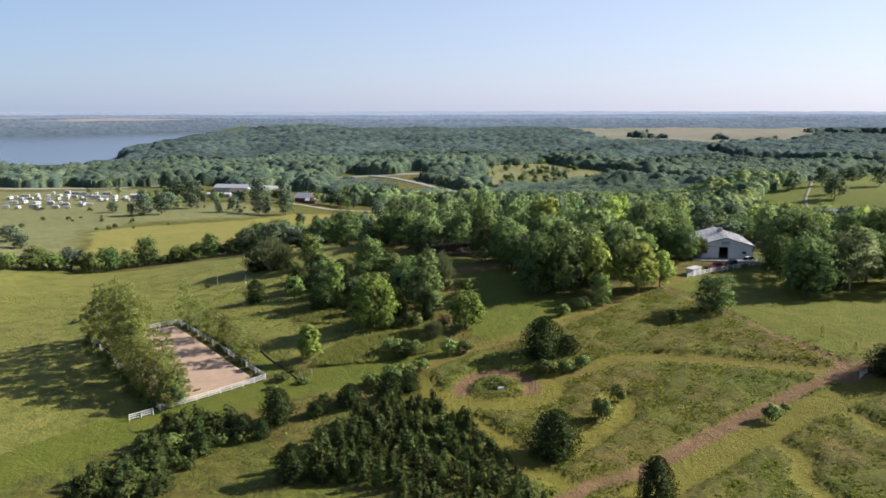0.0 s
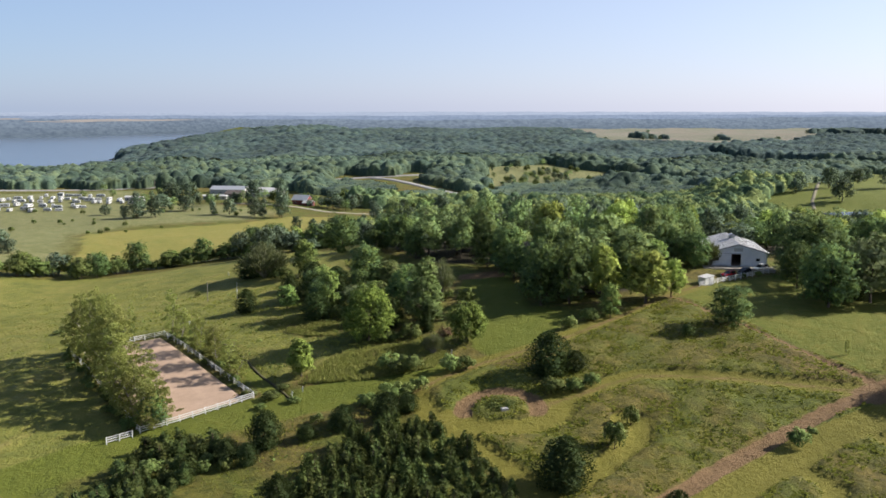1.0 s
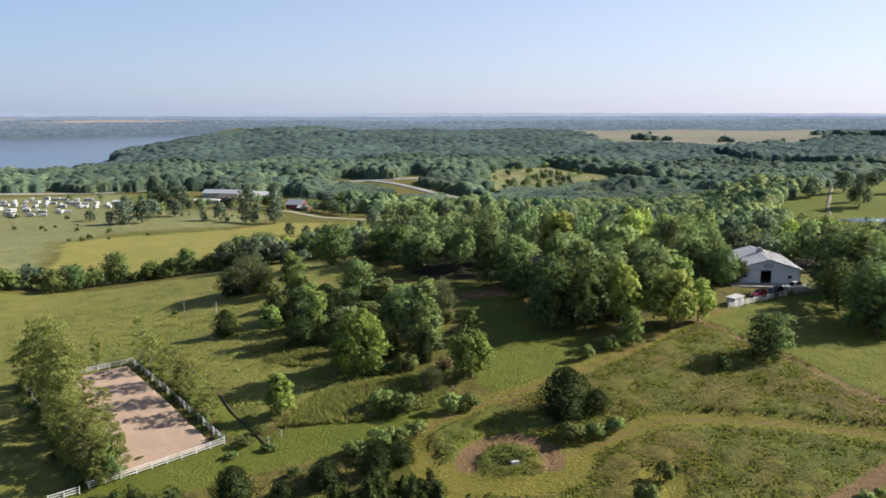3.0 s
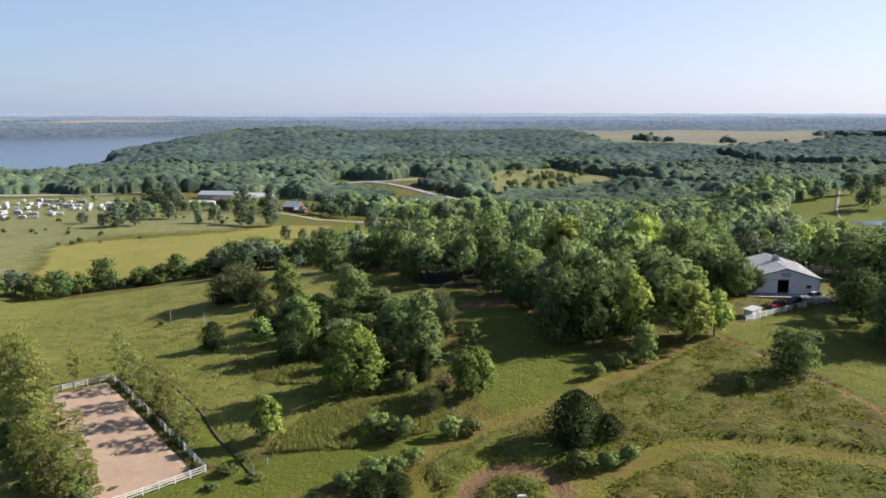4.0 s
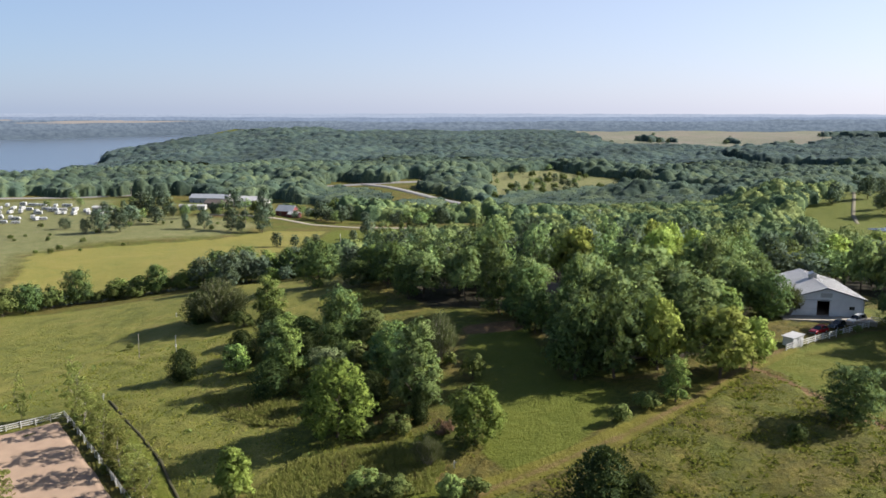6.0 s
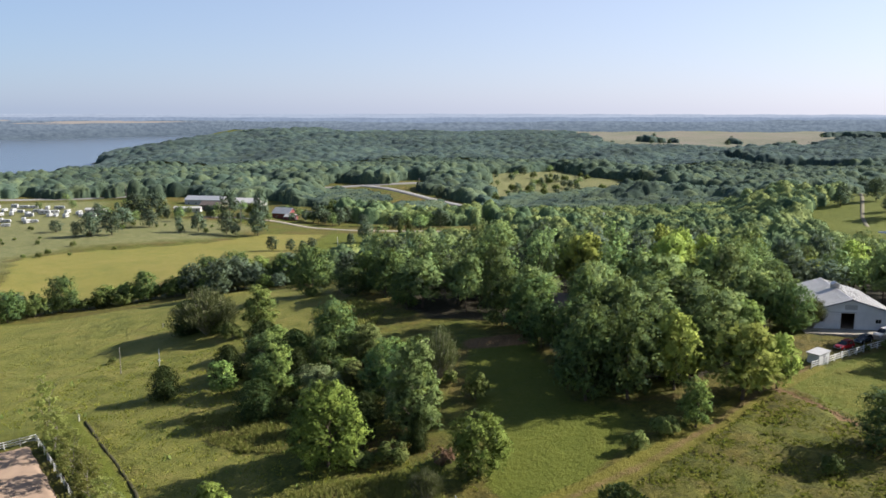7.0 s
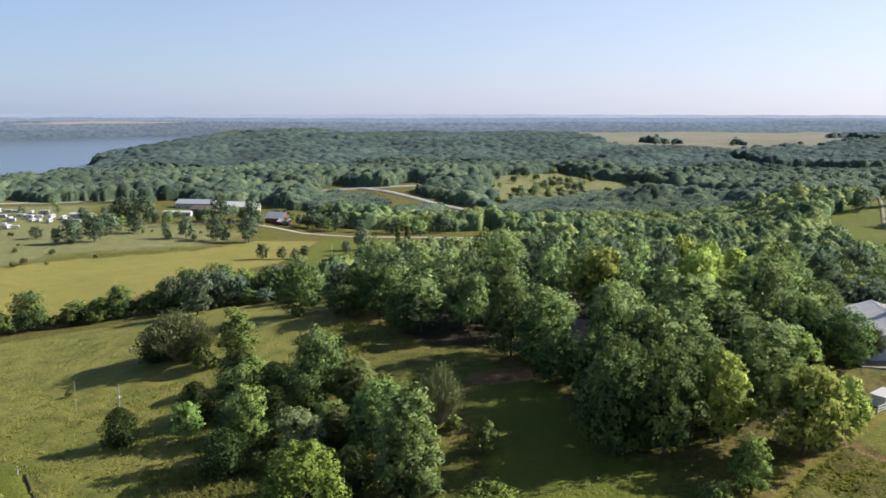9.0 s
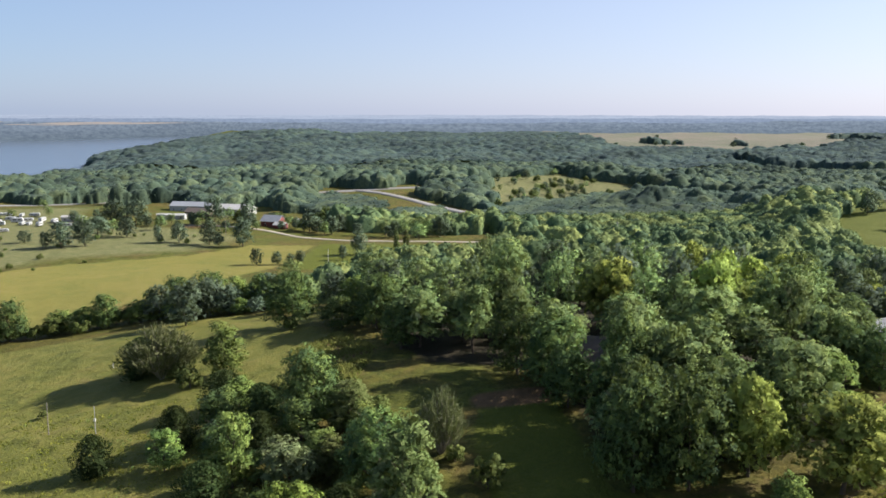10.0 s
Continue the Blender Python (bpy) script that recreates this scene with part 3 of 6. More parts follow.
SCRUB = ([(-104, 792), (-100, 745), (-60, 700), (-30, 656), (6, 640), (24, 694), (-20, 770)], [(36, 740), (38, 655), (88, 676), (125, 712), (172, 780), (214, 800), (225, 780), (260, 750), (250, 790), (190, 850), (120, 800)], [(340, 1120), (500, 1000), (600, 950), (600, 1000), (380, 1150)])
LOW_WOODS = ([(36, 545), (195, 545), (205, 690), (50, 705)], [(-110, 640), (50, 620), (36, 700), (-20, 720), (-60, 775), (-100, 815)], [(170, 370), (460, 350), (460, 430), (190, 510)])


def woods_mask(x, y):
    """1 where the trees stand close."""
    x, y = np.asarray(x, float), np.asarray(y, float)
    near = fence_off(NEAR_WOODS, x, y, 3)
    x, y = x + 9 * np.sin(y / 13.0 + 2 * np.sin(x / 31)) * smooth(560, 640, y), y + 14 * np.sin(x / 11.0 + 1.7 * np.sin(y / 43)) * smooth(560, 640, y)
    far = smooth(352, 362, y)
    for poly in (OPEN_LEFT, MEADOW, RIGHT_LAWN, BIG_FIELD, ROAD_GAP):
        far = far * (1 - fence_off(poly, x, y, 6))
    far = far * (1 - band(ROAD, x, y, 10, 3)) * (1 - band(ROAD_SPUR, x, y, 9, 3)) * (1 - smooth(0.02, 0.3, lake_mask(x, y)))
    far = far * (1 - band(SAND_BANK, x, y, 16, 4)) * (1 - band(FIELD_STRIP, x, y, 17, 4)) * (np.hypot(x - POND_AT[0], y - POND_AT[1]) > 22)
    far = far * (1 - smooth(-560, -620, x) * smooth(1700, 1800, y))
    far = far * smooth(2960, 2900, y) * (1 - smooth(2100, 2200, y) * smooth(-50, 120, x))
    for cx, cy, rx, ry in ((860, 1720, 110, 40), (400, 1600, 34, 12), (560, 1660, 16, 10)):
        far = np.maximum(far, np.hypot((x - cx) / rx, (y - cy) / ry) < 1)
    return np.maximum(near, far)


def ticks(lo, hi, step, start, end, grow):
    """Even steps from lo to hi, growing steps out to start and end."""
    mid = list(np.arange(lo, hi + 0.01, step))
    out, s, v = [], step, hi
    while v < end:
        s *= grow
        v += s
        out.append(v)
    back, s, v = [], step, lo
    while v > start:
        s *= grow
        v -= s
        back.append(v)
    return np.array(back[::-1] + mid + out)


def mown_parts(x, y):
    """How far each place is mown grass, bare dirt path or lawn."""
    loop = np.hypot((x - 10.8) / 8.6, (y - 156.2) / 8.0)
    ring = np.clip(1 - np.abs(loop - 0.82) / 0.30, 0, 1)
    upper = np.clip((y - 153.5) / 4 + 0.5, 0, 1)
    mown = np.maximum.reduce([band(MOWN_EDGE, x, y, 2.6), band(MOWN_BEND, x, y, 2.2), band(MOWN_LOOP, x, y, 2.6), band(MOWN_VERGE, x, y, 3.4),
                              np.clip(ring * 1.5, 0, 1) * (1 - upper),
                              band(PATH_CREST, x, y, 2.5), band(PATH_ACROSS, x, y, 2.3)])
    dirt = np.maximum.reduce([band(PATH_CREST, x, y, 1.4, 1.0) * 0.52, band(PATH_ACROSS, x, y, 1.3, 1.0) * 0.52, band(TRACK, x, y, 1.55, 0.7), band(PATH_YARD, x, y, 0.9, 0.5),
                              np.clip(ring * 1.6, 0, 1) * upper, band([(79, 154.5), (86, 157), (90, 153)], x, y, 3.2, 1.2),
                              band([(8, 246), (16, 247)], x, y, 4, 2.5) * 0.8, band([(30, 212), (46, 213)], x, y, 4, 3) * 0.45, band([(-153, 597), (-138, 598)], x, y, 7, 3)])
    lawn = np.maximum.reduce([fence_off(GLADE, x, y, 2.0), fence_off(YARD, x, y, 1.5), band(STRIP, x, y, 6.5, 1.5), band(TRAIL, x, y, 2.0, 1.0),
                              fence_off(LAWN_FAR, x, y, 5), fence_off(RIGHT_LAWN, x, y, 6)])
    mown = np.maximum(mown, fence_off(YARD, x, y, 1.5) * 0.47)
    for points in WEED_BANDS:
        mown = np.maximum(mown, band(points, x, y, 1.9, 0.9))
    return mown, dirt, lawn


def sward(x, y):
    """How high the uncut sward stands over the mown paths of the hillside."""
    mown, dirt, lawn = mown_parts(x, y)
    rough = (1 - np.clip(np.maximum.reduce([mown * 1.4, dirt * 1.4, lawn * 1.3]), 0, 1)) * fence_off(SWARD, x, y, 4)
    return 0.75 * smooth(0.3, 0.75, rough)


def build_ground():
    xs, ys = ticks(-98, 102, 1.1, -5000, 5000, 1.06), ticks(108, 262, 1.05, -1200, 4900, 1.045)
    gx, gy = np.meshgrid(xs, ys)
    x, y = gx.ravel(), gy.ravel()
    z = ground_z(x, y)
    lumps = 0.12 * np.sin(x * 0.9 + y * 0.35) * np.sin(y * 0.8 - x * 0.2) + 0.16 * np.sin(x * 0.47 + 2.1 * np.sin(y * 0.23)) * np.sin(y * 0.53 + 1.8 * np.sin(x * 0.19)) + 0.10 * np.sin(x * 1.7 + 3 * np.sin(y * 0.6)) * np.sin(y * 1.5 + 2 * np.sin(x * 0.5))
    z = z + lumps * (np.abs(y - 190) < 130) * (1 - 0.75 * np.clip(np.maximum.reduce(mown_parts(x, y)), 0, 1))
    nx, ny = len(xs), len(ys)
    i = (np.arange(ny - 1)[:, None] * nx + np.arange(nx - 1)[None]).ravel()
    mown, dirt, lawn = mown_parts(x, y)
    z = z + sward(x, y) - 0.45 * band(DITCH, x, y, 0.9, 0.6)
    me = mesh_of("ground", np.stack([x, y, z], 1), np.stack([i, i + 1, i + nx + 1, i + nx], 1), GROUND)
    me.polygons.foreach_set("use_smooth", np.ones(len(me.polygons), bool))
    tall = np.maximum(fence_off(TALL, x, y, 2.5), np.maximum(fence_off(TALL_FAR, x, y, 4), fence_off(TALL_MID, x, y, 4)) * 0.75)
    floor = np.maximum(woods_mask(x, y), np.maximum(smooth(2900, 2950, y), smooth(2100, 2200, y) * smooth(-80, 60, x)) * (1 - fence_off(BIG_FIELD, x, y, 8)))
    floor = floor * (1 - 0.75 * smooth(560, 760, y))  # floor thinned in the far woods; the paler gaps stand in for haze
    beyond = smooth(2240, 2290, y) * (1 - fence_off(BIG_FIELD, x, y, 8))
    floor, lawn = floor * (1 - beyond), np.maximum(lawn, beyond)
    yellow = fence_off(YELLOW, x, y, 3)
    pale = np.maximum(fence_off(PALE_LEFT, x, y, 14) * 0.9, fence_off(MEADOW, x, y, 12) * 0.9)
    pale = np.maximum(pale, band(SAND_BANK, x, y, 13, 5))
    tan = np.maximum(fence_off(BIG_FIELD, x, y, 8), band(FIELD_STRIP, x, y, 16, 4))
    tan, lawn = np.maximum(tan, beyond * smooth(-120, 20, x)), lawn * (1 - beyond * smooth(-120, 20, x))
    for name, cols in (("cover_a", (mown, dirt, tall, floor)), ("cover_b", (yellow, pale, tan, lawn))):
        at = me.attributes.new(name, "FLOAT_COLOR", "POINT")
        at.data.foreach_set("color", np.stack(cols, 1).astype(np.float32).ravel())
    me.attributes.new("hay", "FLOAT", "POINT").data.foreach_set("value", fence_off(HAY, x, y, 5).astype(np.float32))
    return tagged(new("ground", me), "rolling meadow with rough grass, mown lawns and dirt paths", "ground", kind="structure")


def build_strip(name, points, half, lift, material, label, step=6.0):
    """A road that follows the ground, with a little thickness."""
    pts = []
    for (ax, ay), (bx, by) in zip(points, points[1:]):
        k = max(1, int(math.hypot(bx - ax, by - ay) / step))
        pts += [(ax + (bx - ax) * i / k, ay + (by - ay) * i / k) for i in range(k)]
    pts.append(points[-1])
    verts, faces = [], []
    for i, (x, y) in enumerate(pts):
        (px, py), (qx, qy) = pts[max(0, i - 1)], pts[min(len(pts) - 1, i + 1)]
        d = math.hypot(qx - px, qy - py)
        nx, ny = -(qy - py) / d, (qx - px) / d
        for s, drop in ((-1.15, -0.6), (-1, 0), (0, 0.06), (1, 0), (1.15, -0.6)):
            vx, vy = x + nx * half * s, y + ny * half * s
            verts.append((vx, vy, gz(x, y) * 0.5 + gz(vx, vy) * 0.5 + lift + drop))
        if i:
            b = len(verts) - 10
            faces += [(b + k, b + k + 1, b + k + 6, b + k + 5) for k in range(4)]
    return tagged(new(name, mesh_of(name, verts, faces, material)), label, "road", kind="structure")


def build_water():
    bm = bmesh.new()
    bmesh.ops.create_grid(bm, x_segments=24, y_segments=12, size=0.5)
    bmesh.ops.transform(bm, matrix=Matrix.Translation((-1720, 2050, LAKE_Z)) @ Matrix.Diagonal((2500, 2000, 1, 1)), verts=bm.verts)
    tagged(part("water_lake", bm, WATER), "broad blue-grey lake beyond the woods", "lake", kind="structure")
    bm = bmesh.new()
    rim = []
    for i in range(28):
        a = i / 28 * math.tau
        r = 1 + 0.14 * math.sin(2 * a + 1) + 0.08 * math.sin(5 * a)
        rim.append(bm.verts.new((POND_AT[0] + 15 * r * math.cos(a), POND_AT[1] + 9 * r * math.sin(a), 0)))
    bm.faces.new(rim)
    level = POND_Z + 0.15
    for v in rim:
        v.co.z = level
    skirt = bmesh.ops.extrude_face_region(bm, geom=list(bm.faces))["geom"]
    for v in [g for g in skirt if isinstance(g, bmesh.types.BMVert)]:
        v.co.z -= 4
    tagged(part("water_pond", bm, WATER), "small bright pond beside a lawn", "pond", kind="structure")


def build_far_hills():
    """Three ranges beyond the lake and the valley, each a standing ridge with an uneven crest (x, y, crest)."""
    # each range's low and high colours hold painted haze, paler with distance
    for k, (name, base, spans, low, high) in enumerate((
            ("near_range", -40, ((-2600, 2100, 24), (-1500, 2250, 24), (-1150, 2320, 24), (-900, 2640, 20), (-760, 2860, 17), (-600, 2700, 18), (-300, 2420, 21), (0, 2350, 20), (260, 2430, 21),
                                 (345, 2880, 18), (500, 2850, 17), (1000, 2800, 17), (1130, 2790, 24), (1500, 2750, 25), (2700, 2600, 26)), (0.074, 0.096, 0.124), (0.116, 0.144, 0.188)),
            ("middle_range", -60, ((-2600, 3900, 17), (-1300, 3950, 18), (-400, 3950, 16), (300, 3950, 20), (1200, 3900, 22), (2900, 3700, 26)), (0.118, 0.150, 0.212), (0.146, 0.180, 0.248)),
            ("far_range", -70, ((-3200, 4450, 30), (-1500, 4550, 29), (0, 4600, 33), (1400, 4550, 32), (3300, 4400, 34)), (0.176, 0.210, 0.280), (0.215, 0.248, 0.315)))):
        sx, sy, sz = (np.array([q[i] for q in spans], float) for i in range(3))
        xs = np.linspace(sx[0], sx[-1], 460)
        ys, crest = np.interp(xs, sx, sy), np.interp(xs, sx, sz)
        crest = crest + 1.0 * np.sin(xs / 71 + k) + 0.7 * np.sin(xs / 29 + 2 * k) + 0.5 * np.sin(xs / 12.3) + (k == 0) * 0.6 * np.sin(xs / 5.1)
        m = len(xs)
        verts = np.concatenate([np.stack([xs, ys + 14 * np.sin(xs / 33), np.full(m, base)], 1), np.stack([xs, ys + 50, crest], 1), np.stack([xs, ys + 220, np.full(m, base)], 1)])
        i = np.arange(m - 1)
        faces = np.concatenate([np.stack([i, i + 1, i + m + 1, i + m], 1), np.stack([i + m, i + m + 1, i + 2 * m + 1, i + 2 * m], 1)])
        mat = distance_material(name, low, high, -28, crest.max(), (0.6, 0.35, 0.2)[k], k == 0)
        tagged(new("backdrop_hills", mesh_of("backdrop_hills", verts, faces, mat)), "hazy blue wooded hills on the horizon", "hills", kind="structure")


build_ground()
build_water()
build_far_hills()
build_strip("road_highway", ROAD, 4.2, 0.5, ASPHALT, "pale two-lane road between the woods", 12)
build_strip("road_spur", ROAD_SPUR, 3.6, 0.5, ASPHALT, "pale side road bending through the woods", 12)
# painted dark strip stands for a trench too narrow for the ground mesh
tagged(build_strip("ground_ditch", DITCH, 0.27, -0.22, DITCH_DARK, "", 1.6), "narrow dark drainage ditch across rough grass", "ditch", kind="structure")
build_strip("road_track", [(238, 530), (247, 554), (275, 610), (307, 675), (352, 745)], 1.1, 0.10, TRACK_DIRT, "pale double track across a mown lawn", 8)
build_strip("road_farm", FARM_ROAD, 1.7, 0.25, GRAVEL, "pale gravel farm road between meadows", 6)


def build_arena():
    (ax, ay), (bx, by), (cx, cy), (dx, dy) = ARENA
    nu, nv = 24, 58
    verts = []
    for j in range(nv + 1):
        for i in range(nu + 1):
            u, v = 0.04 + 0.92 * i / nu, 0.015 + 0.97 * j / nv
            x = (ax * (1 - u) + bx * u) * (1 - v) + (dx * (1 - u) + cx * u) * v
            y = (ay * (1 - u) + by * u) * (1 - v) + (dy * (1 - u) + cy * u) * v
            rim = i in (0, nu) or j in (0, nv)
            verts.append((x, y, gz(x, y) + (-0.5 if rim else 0.22) + 0.02 * math.sin(i * 2.1 + j)))
    i = (np.arange(nv)[:, None] * (nu + 1) + np.arange(nu)[None]).ravel()
    faces = np.stack([i, i + 1, i + nu + 2, i + nu + 1], 1)
    tagged(new("floor_arena", mesh_of("floor_arena", verts, faces, SAND)), "pinkish sand floor of a fenced riding arena", "arena", kind="structure")


build_arena()

# ---- trees ---------------------------------------------------------------------
def leaves_on(rng, blobs, count, size, outward=0.7, up=0.2, aspect=0.75):
    """Leaf sprays as bent quads over a set of blobs (x, y, z, rx, rz, and the middle of the lump they belong to). Gives vertices, quads and normals."""
    blobs = np.asarray(blobs, float)
    weight = blobs[:, 3] * (blobs[:, 3] + blobs[:, 4])
    pick = rng.choice(len(blobs), count, p=weight / weight.sum())
    d = rng.normal(size=(count, 3))
    d /= np.linalg.norm(d, axis=1, keepdims=True)
    d[:, 2] = np.where(d[:, 2] < -0.55, -d[:, 2], d[:, 2])
    r = (0.78 + 0.26 * rng.random(count) ** 0.7)[:, None]
    b = blobs[pick]
    pos = b[:, :3] + d * r * np.stack([b[:, 3], b[:, 3], b[:, 4]], 1)
    nor = d * outward + rng.normal(size=(count, 3)) * (1 - outward) * 0.8 + np.array([0, 0, up])
    v, f = quads_at(rng, pos, nor, size, aspect)
    middle = (blobs[:, :3] * weight[:, None]).sum(0) / weight.sum()
    away = pos - middle
    away /= np.abs(away).max(0) + 1e-6
    lump = d
    if blobs.shape[1] > 5:
        lump = pos - b[:, 5:8]
        lump /= np.linalg.norm(lump, axis=1, keepdims=True) + 1e-6
    n = d * 0.35 + lump * 0.5 + away * 0.65 + np.array([0, 0, 0.05]) + rng.normal(size=(count, 3)) * 0.18
    n /= np.linalg.norm(n, axis=1, keepdims=True)
    return v, f, np.repeat(n, 4, 0)


def tuft_blobs(rng, blobs, per, share):
    """Breaks each lump of a crown up into clumps of leaves with gaps between."""
    out = []
    for x, y, z, r, rz in blobs:
        k = max(3, int(per * (0.7 + 0.6 * rng.random())))
        for i in range(k):
            v = 1 - 1.55 * (i + 0.5) / k
            a = i * 2.39996 + rng.random() * 1.2
            h = math.sqrt(max(0.0, 1 - v * v))
            f = 0.70 + 0.36 * rng.random()
            s = r * share * (0.7 + 0.7 * rng.random())
            out.append((x + math.cos(a) * h * r * f, y + math.sin(a) * h * r * f, z + v * rz * f, s, s * 0.8, x, y, z - 0.3 * rz))
    return out


def sprays_at(rng, pos, axis, size, aspect):
    """Narrow sprays that lie along an axis."""
    count = len(pos)
    axis = axis / np.linalg.norm(axis, axis=1, keepdims=True)
    s = np.cross(axis, rng.normal(size=(count, 3)))
    s /= np.linalg.norm(s, axis=1, keepdims=True)
    a = (size * (0.6 + 0.8 * rng.random(count)))[:, None]
    verts = np.stack([pos - axis * a * 0.8, pos - s * a * aspect, pos + axis * a, pos + s * a * aspect], 1).reshape(-1, 3)
    return verts, np.arange(count * 4).reshape(-1, 4)


def quads_at(rng, pos, nor, size, aspect=0.75):
    count = len(pos)
    nor = nor / np.linalg.norm(nor, axis=1, keepdims=True)
    t = np.cross(nor, rng.normal(size=(count, 3)))
    t /= np.linalg.norm(t, axis=1, keepdims=True)
    s = np.cross(nor, t)
    a = (size * (0.6 + 0.8 * rng.random(count)))[:, None]
    w = a * aspect
    bend = nor * a * 0.28
    verts = np.stack([pos - t * a, pos - s * w + bend, pos + t * a, pos + s * w + bend], 1).reshape(-1, 3)
    return verts, np.arange(count * 4).reshape(-1, 4)


def limb_mesh(rng, name, height, spread, base_r, fork, limbs, material, lean=0.06):
    """A tapered trunk that bends a little, with limbs that reach into the crown."""
    bm = bmesh.new()
    p, r = Vector((0, 0, -0.4)), base_r
    steps = 4
    knots = [p]
    for i in range(steps):
        q = Vector((rng.normal() * lean * height * (i + 1) / steps, rng.normal() * lean * height * (i + 1) / steps, height * 0.8 * (i + 1) / steps))
        tube(bm, p, q, r, r * 0.68, 5)
        p, r = q, r * 0.68
        knots.append(p)
    for i in range(limbs):
        f = fork + (0.75 - fork) * i / max(1, limbs - 1)
        k = min(steps - 1, int(f / 0.8 * steps))
        start = knots[k].lerp(knots[k + 1], f / 0.8 * steps - k if f / 0.8 * steps - k <= 1 else 1)
        a = i * 2.4 + rng.random() * 0.8
        reach = spread * (0.55 + 0.3 * rng.random())
        mid = start + Vector((math.cos(a) * reach * 0.5, math.sin(a) * reach * 0.5, height * 0.12))
        end = mid + Vector((math.cos(a + 0.3) * reach * 0.5, math.sin(a + 0.3) * reach * 0.5, height * (0.06 + 0.10 * rng.random())))
        w = base_r * (0.42 - 0.24 * f)
        tube(bm, start, mid, w, w * 0.65, 4)
        tube(bm, mid, end, w * 0.65, w * 0.22, 4)
    me = bpy.data.meshes.new(name)
    bm.to_mesh(me)
    bm.free()
    me.materials.append(material)
    return me


def round_blobs(rng, width, low, high, count, lump, taper=0.0, dome=0.5):
    """Lumps spread over an egg between two heights; taper narrows its head."""
    out = []
    mid, half = (low + high) / 2, (high - low) / 2
    for i in range(count):
        v = 1 - 2 * (i + 0.5) / count
        a = i * 2.39996 + rng.random() * 0.9
        ring = math.sqrt(max(0.0, 1 - v * v)) ** dome
        shrink = 1 - taper * (v * 0.5 + 0.5)
        size = lump * width * (0.75 + 0.5 * rng.random()) * (0.6 + 0.4 * shrink)
        reach = (width / 2 - size * 0.6) * ring * shrink * (0.82 + 0.3 * rng.random())
        out.append((math.cos(a) * reach, math.sin(a) * reach, mid + v * (half - size * 0.6) + rng.normal() * 0.05 * half, size, size * (0.75 + 0.25 * rng.random())))
    out.append((0, 0, mid, width * 0.26 * (1 - taper * 0.4), half * 0.72))
    return out


SPECIES = {}


def species(kind, variants, height, width, build):
    rng = np.random.default_rng(abs(sum(map(ord, kind))) * 7 + 3)
    SPECIES[kind] = (height, width, [build(rng, kind, k) for k in range(variants)])


def broadleaf(height, width, bare, leaves, leaf, material, lump=0.2, blobs=22, taper=0.25, limbs=6, bark=None, trunk=0.026, dome=0.6, outward=0.78, tufts_per=7, core=True):
    def build(rng, kind, k):
        b = round_blobs(rng, width, height * bare, height, blobs, lump, taper, dome)
        t = tuft_blobs(rng, b, tufts_per, 0.46)
        v, f, n = leaves_on(rng, t, leaves, leaf, outward)
        w, g, o = leaves_on(rng, [(x, y, z, r * 0.66, q * 0.66) for x, y, z, r, q in b], (leaves // 6) if core else 20, min(leaf * 2.3, 1.0), 0.3, 0.0)
        v, f, n = np.concatenate([v, w]), np.concatenate([f, g + len(v)]), np.concatenate([n, o])
        return (limb_mesh(rng, "trunk", height, width / 2, height * trunk, bare + 0.08, limbs, bark or BARK), mesh_of("crown", v, f, material, None if material is POPLAR else n))
    return build


def conifer(height, width, leaves, leaf, material, spires):
    """A red cedar: dense sprays that point up and out from the ground to the tips of one or more blunt spires."""
    def build(rng, kind, k):
        which = np.arange(leaves) % spires
        off = rng.random((spires, 2)) * math.tau
        far = 0.0 if spires == 1 else 0.27 * width
        sx, sy = np.cos(off[:, 0]) * far * (0.5 + 0.5 * rng.random(spires)), np.sin(off[:, 0]) * far * (0.5 + 0.5 * rng.random(spires))
        tall = np.where(np.arange(spires) == 0, 1.0, 0.62 + 0.33 * rng.random(spires))
        h = rng.random(leaves) ** 1.15
        if spires == 1:  # an old tree: egg-shaped
            prof = np.where(h < 0.28, 0.80 + 0.71 * h, np.clip(1 - (np.clip(h - 0.28, 0, 1) / 0.72) ** 2.1, 0, 1) ** 0.62)
        else:
            prof = (0.78 + 0.22 * np.minimum(h / 0.2, 1)) * np.clip(1 - h, 0, 1) ** 0.55
        a = rng.random(leaves) * math.tau
        bulge = 1 + 0.12 * np.sin(3 * a + 7 * h + k) + 0.09 * np.sin(5 * a - 11 * h + 2 * k)
        r = width / 2 * (1.0 if spires == 1 else 0.68) * prof * bulge * (0.66 + 0.42 * rng.random(leaves))
        pos = np.stack([sx[which] + np.cos(a) * r, sy[which] + np.sin(a) * r, height * tall[which] * (0.02 + 0.97 * h)], 1)
        way = np.stack([np.cos(a) * 0.65, np.sin(a) * 0.65, np.full(leaves, 0.95)], 1) + rng.normal(size=(leaves, 3)) * 0.3
        v, f = sprays_at(rng, pos, way, leaf, 0.30)
        inner = pos[: leaves // 6] * np.array([0.62, 0.62, 0.92])
        w, g = quads_at(rng, inner, way[: leaves // 6], leaf * 2.0, 0.8)
        v, f = np.concatenate([v, w]), np.concatenate([f, g + len(v)])
        bm = tube(bmesh.new(), (0, 0, -0.4), (0, 0, height * 0.85), height * 0.022, height * 0.006, 6)
        trunk = bpy.data.meshes.new("trunk")
        bm.to_mesh(trunk)
        bm.free()
        trunk.materials.append(BARK)
        return (trunk, mesh_of("crown", v, f, material))
    return build


